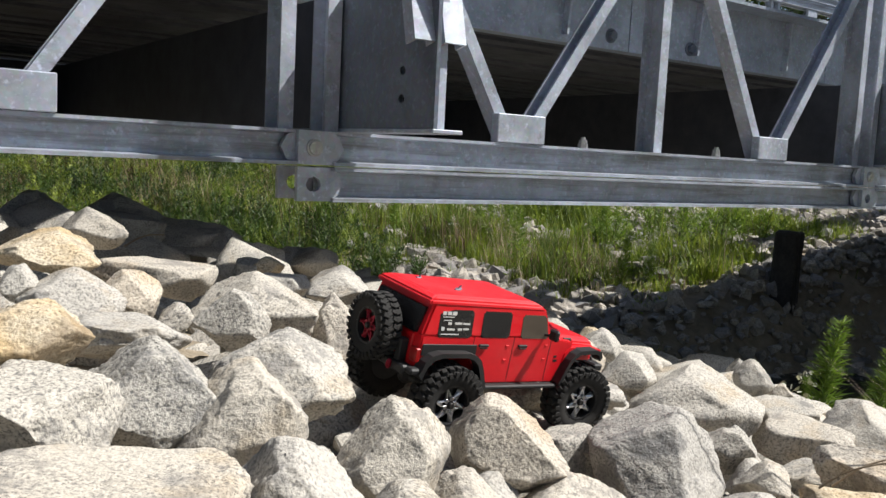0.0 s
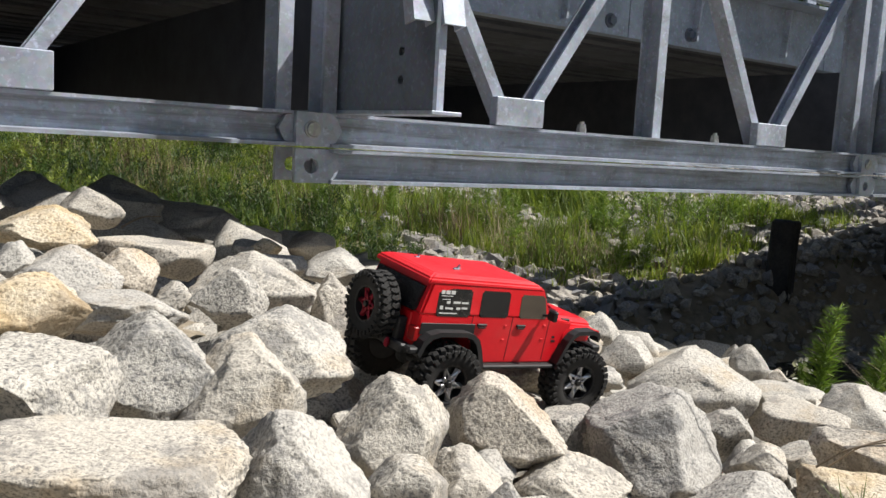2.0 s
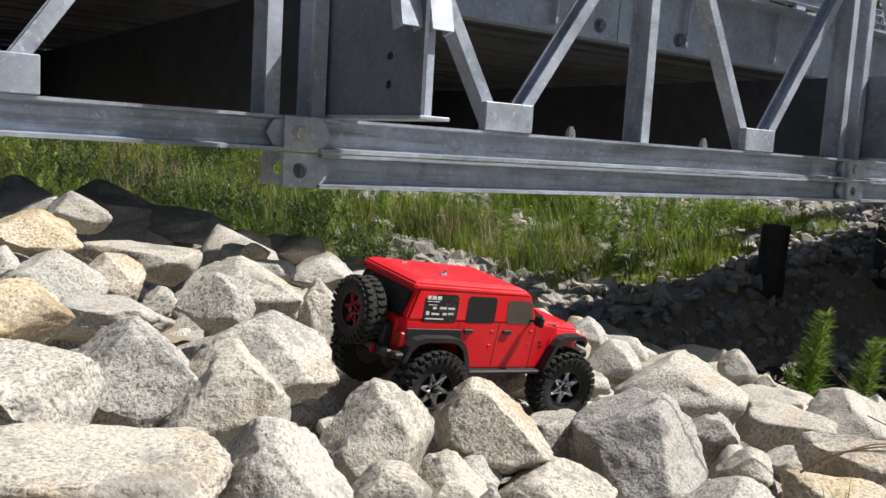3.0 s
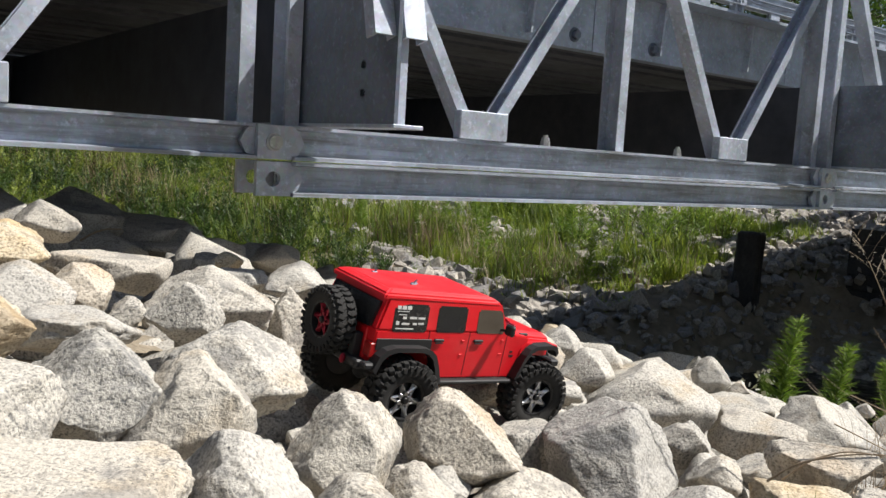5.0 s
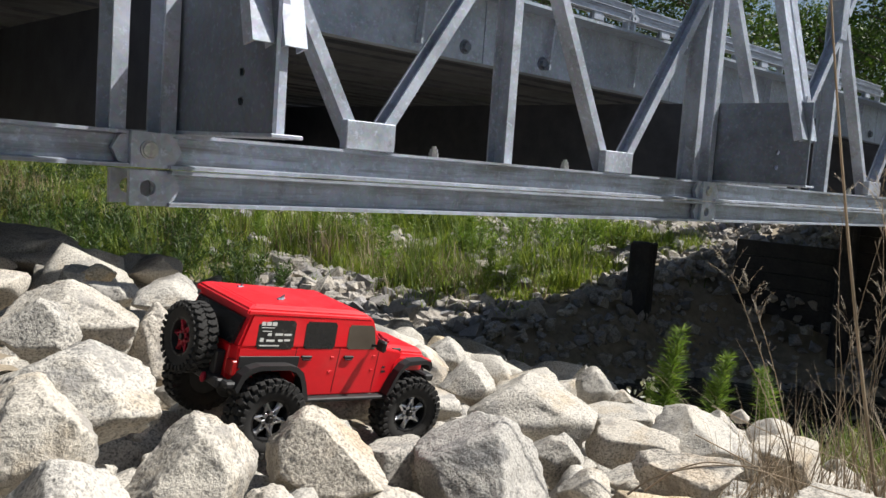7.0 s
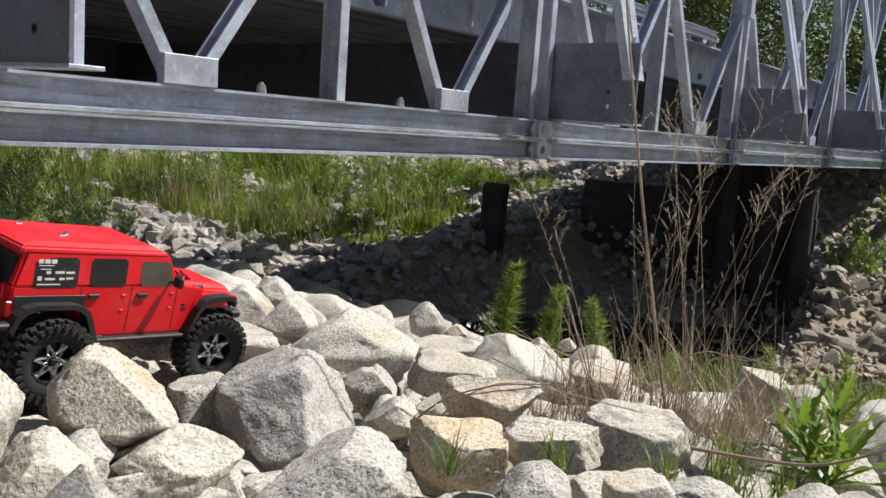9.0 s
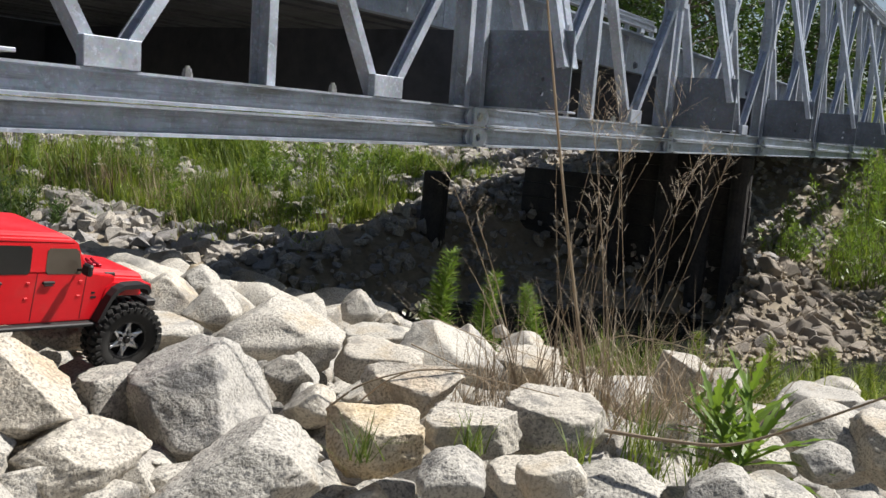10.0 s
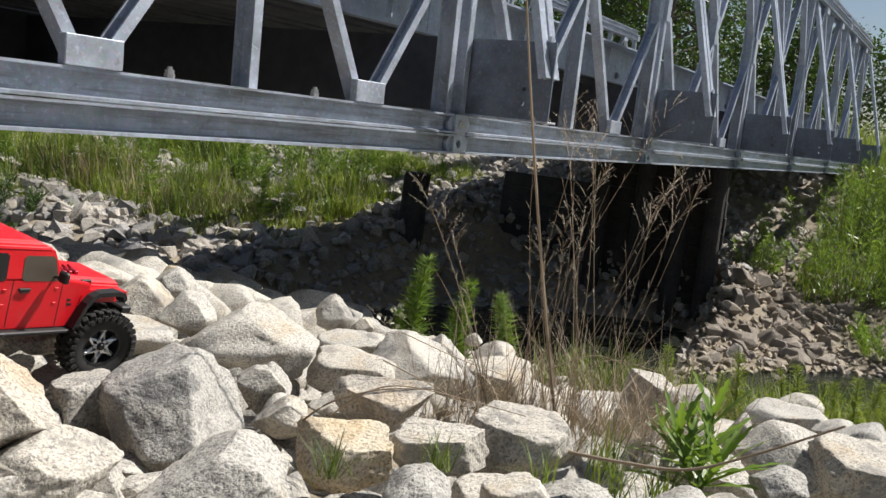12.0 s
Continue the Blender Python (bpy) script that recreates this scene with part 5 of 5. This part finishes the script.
for x, y, tall in ((3.5, 1.30, 0.30), (3.8, 1.12, 0.34), (3.4, 0.86, 0.26), (3.9, 0.78, 0.32), (3.6, 0.45, 0.24), (4.1, 0.38, 0.34), (3.8, 0.05, 0.28), (4.2, -0.12, 0.30), (3.3, 0.25, 0.18), (3.9, -0.3, 0.26), (3.7, 0.22, 0.40), (3.86, 0.30, 0.36), (3.75, 0.42, 0.42), (3.95, 0.18, 0.40), (3.66, 0.10, 0.34), (3.72, 0.66, 0.42), (3.64, 0.95, 0.40), (4.0, 0.52, 0.38)):
    weed(x, y, near_top(x, y) - 0.10, tall * 0.8, "yellow-green weed in the grass along the stone bank", 1.3, False, LIME)
for i in range(90):
    x, y = g.uniform(3, 17), g.uniform(8.2, 15)
    if side_of(x, y) < 12.6 or stones_here(x, y) > 0.85:
        continue
    weed(x, y, ground_z(x, y), g.uniform(0.5, 0.95), "tall leafy weed in the far grass", 1.2, g.random() < 0.35)


def shrub(x, y, wide, tall, count, label, mat=None):
    """A bush of many upright shoots with narrow leaves."""
    t = thing("shrub", label, "shrub", pose(x, y, ground_z(x, y) - 0.05))
    bm = bmesh.new()
    leaves = []
    for i in range(count):
        a, r = g.uniform(0, 6.283), wide * math.sqrt(g.random()) / 2
        bx, by = r * math.cos(a), r * math.sin(a)
        h = tall * g.uniform(0.55, 1.05) * (1 - 0.5 * (2 * r / wide) ** 2)
        lx, ly = bx * 0.35 + g.gauss(0, 0.06), by * 0.35 + g.gauss(0, 0.06)
        tube(bm, [(bx * 0.6, by * 0.6, 0), (bx + lx * 0.4, by + ly * 0.4, h * 0.5), (bx + lx, by + ly, h)], 0.008, 0.002, 4)
        for j in range(62):
            k = g.uniform(0.12, 1)
            a2 = g.uniform(0, 6.283)
            leaves.append((bx + lx * k, by + ly * k, h * k, g.uniform(0.07, 0.15), g.uniform(0.009, 0.020), Vector((math.cos(a2), math.sin(a2), g.uniform(0.2, 1.6)))))
    part("stem", bm, BARK, t)
    leaf_cloud("leaves", leaves, mat or WEED, t)


for x, y, wd, tl in ((4.6, 12.5, 1.2, 0.8), (5.4, 11.6, 1.3, 0.85), (6.2, 12.4, 1.4, 0.9), (3.6, 12.0, 1.2, 0.7), (5.0, 13.8, 1.5, 1.1), (6.9, 13.2, 1.0, 0.8), (2.6, 12.8, 1.2, 0.9), (3.9, 10.6, 1.0, 0.55), (4.9, 10.3, 1.1, 0.6), (5.8, 10.2, 0.9, 0.6), (3.1, 11.2, 1.0, 0.6), (6.6, 10.9, 1.0, 0.7), (5.2, 13.6, 1.2, 0.75), (5.9, 14.2, 1.1, 0.8), (5.2, 15.3, 1.3, 0.8), (4.9, 16.4, 1.3, 0.9), (7.1, 19.2, 1.4, 1.2), (6.4, 17.6, 1.2, 0.8), (4.2, 17.8, 1.2, 0.8)):
    shrub(x, y, wd, tl, int(26 * wd), "dark green weedy bush in the far grass", LEAF)
for x, y, wd, tl in ((4.9, 18.7, 1.5, 0.8), (3.8, 20.0, 1.6, 0.9), (5.3, 20.2, 1.5, 0.9), (6.2, 15.9, 1.0, 0.6), (4.3, 15.4, 1.2, 0.7), (7.0, 16.6, 1.2, 0.6), (8.2, 15.9, 1.2, 0.7), (3.2, 17.4, 1.3, 0.8), (9.3, 14.6, 1.1, 0.6), (2.8, 15.0, 1.2, 0.7), (5.9, 18.3, 1.2, 0.7), (7.9, 18.0, 1.3, 0.8)):
    shrub(x, y, wd, tl, int(22 * wd), "lime-green leafy weeds in the far grass", LIME)
for x, y, wd, tl in ((11.3, 9.7, 1.1, 0.9), (12.1, 9.3, 0.9, 0.9), (10.5, 10.2, 0.9, 0.7), (11.9, 10.3, 1.2, 1.0), (12.8, 9.0, 0.9, 0.7)):
    shrub(x, y, wd, tl, int(24 * wd), "leafy green weeds at the edge of the stones", WEED)
for x, y, wd, tl in ((14.5, 2.9, 0.6, 1.2), (14.8, 1.5, 1.6, 1.6), (15.6, 0.4, 1.8, 2.0), (14.8, -0.9, 1.6, 1.6), (16.8, 1.9, 1.8, 1.7), (17.6, 0.3, 2.0, 1.7), (16.5, -1.6, 2.0, 1.7), (18.8, 1.5, 1.6, 1.2), (13.6, 0.6, 1.2, 0.8), (13.8, -2.0, 1.5, 1.1), (19.5, -0.6, 2.2, 1.8), (15.5, -3.2, 2.0, 1.6)):
    shrub(x, y, wd, tl, int(34 * wd), "green leafy shrub on the bank past the bridge", PLANT if tl < 1.65 else WEED)


# dry grass stalks and the leafy plant by the walk
def panicle(parent, base, way, size):
    """An open seed head: fine branches with small spikelets."""
    bm, seeds = bmesh.new(), []
    for i in range(10):
        k = i / 10
        p = base + way * size * k
        a = g.uniform(0, 6.283)
        side = (Vector((math.cos(a), math.sin(a), 0.15)) + way * 0.9).normalized()
        tip = p + side * size * 0.66 * (1 - 0.6 * k)
        tube(bm, [p, (p + tip) / 2 + Vector((0, 0, 0.004)), tip], 0.0004, 0.0003, 3)
        for j in range(6):
            q = p + (tip - p) * (0.25 + 0.75 * j / 6)
            seeds.append((*q, g.uniform(0.005, 0.009), 0.0013, side + Vector((g.gauss(0, 0.5), g.gauss(0, 0.5), g.gauss(0, 0.5)))))
    part("seed_head", bm, STRAW, parent)
    tagged(leaf_cloud("spikelet", seeds, SEED, parent), kind="stuff")


def stalk(parent, base, tip, bow, r, head):
    base, tip = Vector(base), Vector(tip)
    mid = (base + tip) / 2 + Vector(bow)
    pts = [base * (1 - t) ** 2 + mid * 2 * t * (1 - t) + tip * t * t for t in [i / 9 for i in range(10)]]
    bm = bmesh.new()
    tube(bm, pts, r, r * 0.45, 6)
    s = part("stalk", bm, STRAW, parent)
    way = (tip - base).normalized()
    husks = []
    for k in range(16 if head else 5):
        n = g.randrange(3, 9)
        q = pts[n].lerp(pts[n + 1], g.random())
        husks.append((*q, g.uniform(0.008, 0.026), g.uniform(0.001, 0.0022), way + Vector((g.gauss(0, 0.45), g.gauss(0, 0.45), g.gauss(0, 0.2)))))
    tagged(leaf_cloud("husk", husks, SEED, s), kind="stuff")
    if head:
        panicle(s, pts[-2], (pts[-1] - pts[-2]).normalized(), head)
    return s


clump = thing("dry_grass_clump", "tall dry straw-coloured grass stalks with seed heads among the boulders", "dry grass")
B = Vector((1.592, 0.710, 1.313))
stalk(clump, B + Vector((0.09, -0.12, 0)), B + Vector((-0.035, 0.02, 0.95)), (-0.01, 0.015, 0), 0.0038, 0)
# heads: offset along the clump, tilt sideways, height
side_v = Vector((0.50, -0.86, 0))
fan = random.Random(8)
for i in range(24):
    u = fan.uniform(0.02, 0.42)
    b0 = B + side_v * u * 0.55 + Vector((fan.uniform(-0.02, 0.25), fan.uniform(0, 0.05), fan.uniform(-0.03, 0.0)))
    h = fan.uniform(0.30, 0.62)
    tip = b0 + side_v * fan.uniform(-0.12, 0.26) + Vector((fan.uniform(-0.05, 0.08), 0, h))
    stalk(clump, b0, tip, side_v * fan.uniform(-0.05, 0.05), fan.uniform(0.0006, 0.0011), fan.uniform(0.08, 0.16) if i % 3 else 0)
for tipu, h, hd in ((-0.15, 0.40, 0.12), (-0.10, 0.34, 0.10), (-0.13, 0.28, 0.0)):
    stalk(clump, B + Vector((0.02, 0, 0)), B + side_v * tipu + Vector((0, 0, h)), (0.02, 0.0, 0.03), 0.0014, hd)
base_blades = []
for i in range(520):
    u = fan.uniform(-0.12, 0.42)
    p = B + side_v * u + Vector((fan.gauss(0.05, 0.07), fan.gauss(0, 0.03), -0.05))
    base_blades.append((p.x, p.y, p.z, fan.uniform(0.10, 0.34), fan.uniform(0.0014, 0.0032), fan.uniform(0, 6.283), fan.uniform(0.05, 0.8), fan.uniform(0, 0.5)))
o = blade_sheet("dry_tussock", base_blades, STRAW, "", "", "stuff")
o.parent = clump


def jagged_leaf(bm, base, way, ln, wd, droop):
    """A long toothed leaf with a folded midrib."""
    way = Vector(way).normalized()
    sd = way.cross(Vector((0, 0, 1))).normalized()
    n = 9
    L, M, R = [], [], []
    for i in range(n + 1):
        t = i / n
        p = Vector(base) + way * ln * t + Vector((0, 0, -droop * ln * t * t))
        w = wd * math.sin(math.pi * (0.12 + 0.88 * t) ** 0.8) * (1.0 if i % 2 else 0.5)
        M.append(bm.verts.new(p))
        L.append(bm.verts.new(p + sd * w / 2 + Vector((0, 0, 0.18 * w)) + way * (0.02 * ln if i % 2 else 0)))
        R.append(bm.verts.new(p - sd * w / 2 + Vector((0, 0, 0.18 * w)) + way * (0.02 * ln if i % 2 else 0)))
    for i in range(n):
        bm.faces.new((M[i], M[i + 1], L[i + 1], L[i]))
        bm.faces.new((M[i], R[i], R[i + 1], M[i + 1]))


def leafy_plant(x, y, z, size, label):
    t = thing("leafy_plant", label, "plant", pose(x, y, z))
    stem = bmesh.new()
    for k in range(3):
        a = 2.1 * k
        top = Vector((0.05 * math.cos(a), 0.05 * math.sin(a), size * (0.75 - 0.15 * k)))
        tube(stem, [(0, 0, 0), top * 0.5 + Vector((0.006, 0, 0)), top], 0.004, 0.002, 6)
        for i in range(13):
            u = (i + 0.5) / 13
            b_ = top * u
            a2 = 2.4 * i + a
            bm = bmesh.new()
            up = 0.45 + 1.3 * u
            jagged_leaf(bm, b_, (math.cos(a2), math.sin(a2), up), size * (0.95 - 0.45 * u) * g.uniform(0.75, 1.15), size * 0.105, 0.30 - 0.2 * u)
            part("leaf", bm, PLANT, t)
    part("stem", stem, PLANT, t)


leafy_plant(1.615, 0.276, 1.267, 0.20, "bright green plant with long toothed leaves between the boulders")
leafy_plant(1.750, 0.345, 1.263, 0.13, "small green plant with toothed leaves between the boulders")
for x, y, s in ((1.22, 0.58, 0.07), (1.00, 0.62, 0.07), (1.30, 0.44, 0.09), (1.52, 0.42, 0.12), (1.44, 0.36, 0.10), (1.58, 0.33, 0.11), (1.48, 0.30, 0.10), (1.64, 0.46, 0.12)):
    bl = [(x + g.gauss(0, 0.012), y + g.gauss(0, 0.012), near_top(x, y) - 0.05, s * g.uniform(0.7, 1.2), 0.003, g.uniform(0, 6.283), g.uniform(0.1, 0.6), g.uniform(0, 0.4)) for _ in range(26)]
    blade_sheet("grass_tuft", bl, GRASS, "small tuft of green grass in a gap of the boulders", "grass tuft", "")


def twig(name, pts, r, label):
    bm = bmesh.new()
    n = 24
    P = [Vector(p) for p in pts]
    path = []
    for i in range(n + 1):
        t = i / n * (len(P) - 1)
        k = min(int(t), len(P) - 2)
        f = t - k
        a, b, c, d = P[max(k - 1, 0)], P[k], P[k + 1], P[min(k + 2, len(P) - 1)]
        path.append(0.5 * ((2 * b) + (c - a) * f + (2 * a - 5 * b + 4 * c - d) * f * f + (3 * b - a - 3 * c + d) * f ** 3))
    tube(bm, path, r, r * 0.5, 6)
    me = mesh_of(name, bm, STRAW, True)
    return tagged(new(name, me), label, "twig")


twig("twig", [(1.034, 0.709, 1.427), (1.063, 0.679, 1.458), (1.102, 0.621, 1.483), (1.141, 0.545, 1.495)], 0.0018, "dry curved grass stem bending over the boulders")
twig("twig", [(1.170, 0.766, 1.385), (1.212, 0.728, 1.427), (1.256, 0.665, 1.443), (1.334, 0.494, 1.423)], 0.0017, "dry curved grass stem bending over the boulders")
twig("twig", [(1.274, 0.745, 1.467), (1.311, 0.668, 1.436), (1.333, 0.608, 1.410)], 0.0013, "thin dry stem lying across the stones")
twig("twig", [(1.338, 0.756, 1.504), (1.386, 0.652, 1.469), (1.431, 0.539, 1.444), (1.454, 0.451, 1.412)], 0.001, "thin dry stem lying across the stones")
twig("twig", [(1.270, 0.388, 1.412), (1.297, 0.309, 1.412), (1.324, 0.225, 1.420), (1.353, 0.146, 1.458), (1.385, 0.036, 1.526)], 0.0034, "bent brown twig between the plants")
twig("twig", [(0.736, 3.13, 1.50), (0.776, 3.121, 1.526), (0.817, 3.111, 1.541), (0.863, 3.097, 1.542)], 0.004, "pale dry stick lying on the shaded boulders")
twig("twig", [(1.563, 0.559, 1.379), (1.621, 0.475, 1.470), (1.661, 0.345, 1.471), (1.715, 0.192, 1.573)], 0.0011, "long arching dry straw")
twig("twig", [(1.601, 0.589, 1.425), (1.643, 0.513, 1.467), (1.667, 0.438, 1.462), (1.693, 0.379, 1.497)], 0.0011, "long arching dry straw")


# ---- trees behind the bridge ----
def tree(x, y, tall, wide, label):
    t = thing("tree", label, "tree", pose(x, y, ground_z(x, y) - 0.1))
    bm = bmesh.new()
    tube(bm, [(0, 0, 0), (0.1, 0.05, tall * 0.3), (0.05, -0.1, tall * 0.65), (0, 0, tall * 0.95)], 0.16 * tall / 8, 0.03, 8)
    leaves, tips = [], []
    for i in range(30):
        k = 0.12 + 0.85 * i / 30
        a = 2.4 * i + g.uniform(-0.3, 0.3)
        r = wide / 2 * (math.sin(math.pi * min(1, k * 0.85 + 0.15)) ** 0.7) * g.uniform(0.7, 1.1)
        tip = Vector((r * math.cos(a), r * math.sin(a), tall * k + r * 0.25))
        tube(bm, [(0, 0, tall * k * 0.92), tip * 0.5 + Vector((0, 0, tall * k * 0.48)), tip], 0.04, 0.008, 5)
        tips.append(tip)
        for f in (0.55, 0.8, 1.0):
            c = Vector((tip.x * f, tip.y * f, tall * k * 0.92 + (tip.z - tall * k * 0.92) * f))
            for _ in range(64):
                q = c + Vector((g.gauss(0, 0.34), g.gauss(0, 0.34), g.gauss(0, 0.26)))
                leaves.append((*q, g.uniform(0.10, 0.19), g.uniform(0.06, 0.11), Vector((g.gauss(0, 1), g.gauss(0, 1), g.gauss(-0.2, 0.7)))))
    part("trunk", bm, BARK, t)
    leaf_cloud("crown", leaves, LEAF, t)


for x, y, h, w in ((24, 8.2, 8, 4.4), (27, 12, 5.0, 5), (22.5, 13, 8.5, 5), (28.5, 17, 11, 5), (25, 18, 10, 6), (19, 18.5, 9, 5.5), (33, 10, 10, 6), (28, 5.5, 3.6, 4), (35, 5, 4.2, 5), (40, 9, 7.5, 6.5), (30, 23, 11, 7), (21, 24, 10, 6), (15, 24, 9, 6), (34, 1.5, 4.5, 5), (10, 27, 9, 6), (4, 28, 9, 6), (38, 18, 7.4, 7), (29, 8.8, 9, 5), (25.5, 15.5, 10, 5), (32, 13, 5.5, 6), (36, 14, 6.5, 6), (42, 14, 8, 7), (33, 19, 12, 7), (23, 20, 10, 6), (27, 21, 11, 7), (39, 24, 13, 8)):
    tree(x, y, h, w, "broad-leaved tree in full summer leaf behind the bridge")


# unseen trees added to close the place round the walk and dim the sky light
for x, y, h, w in ((-14, 6, 12, 8), (-16, -3, 14, 9), (-12, -12, 13, 9), (-4, -19, 14, 9), (6, -22, 13, 9), (16, -20, 12, 8), (-15, 15, 12, 8), (-20, 4, 15, 9), (-8.5, -4, 13, 8), (-9, 1.5, 14, 8), (-9, 10, 13, 8), (-7, -9.5, 13, 8), (20, -9, 9, 6), (15, -13, 10, 7), (26, -7, 9, 6)):
    tree(x, y, h, w, "unseen broad-leaved tree added round the walk to cut sky light")
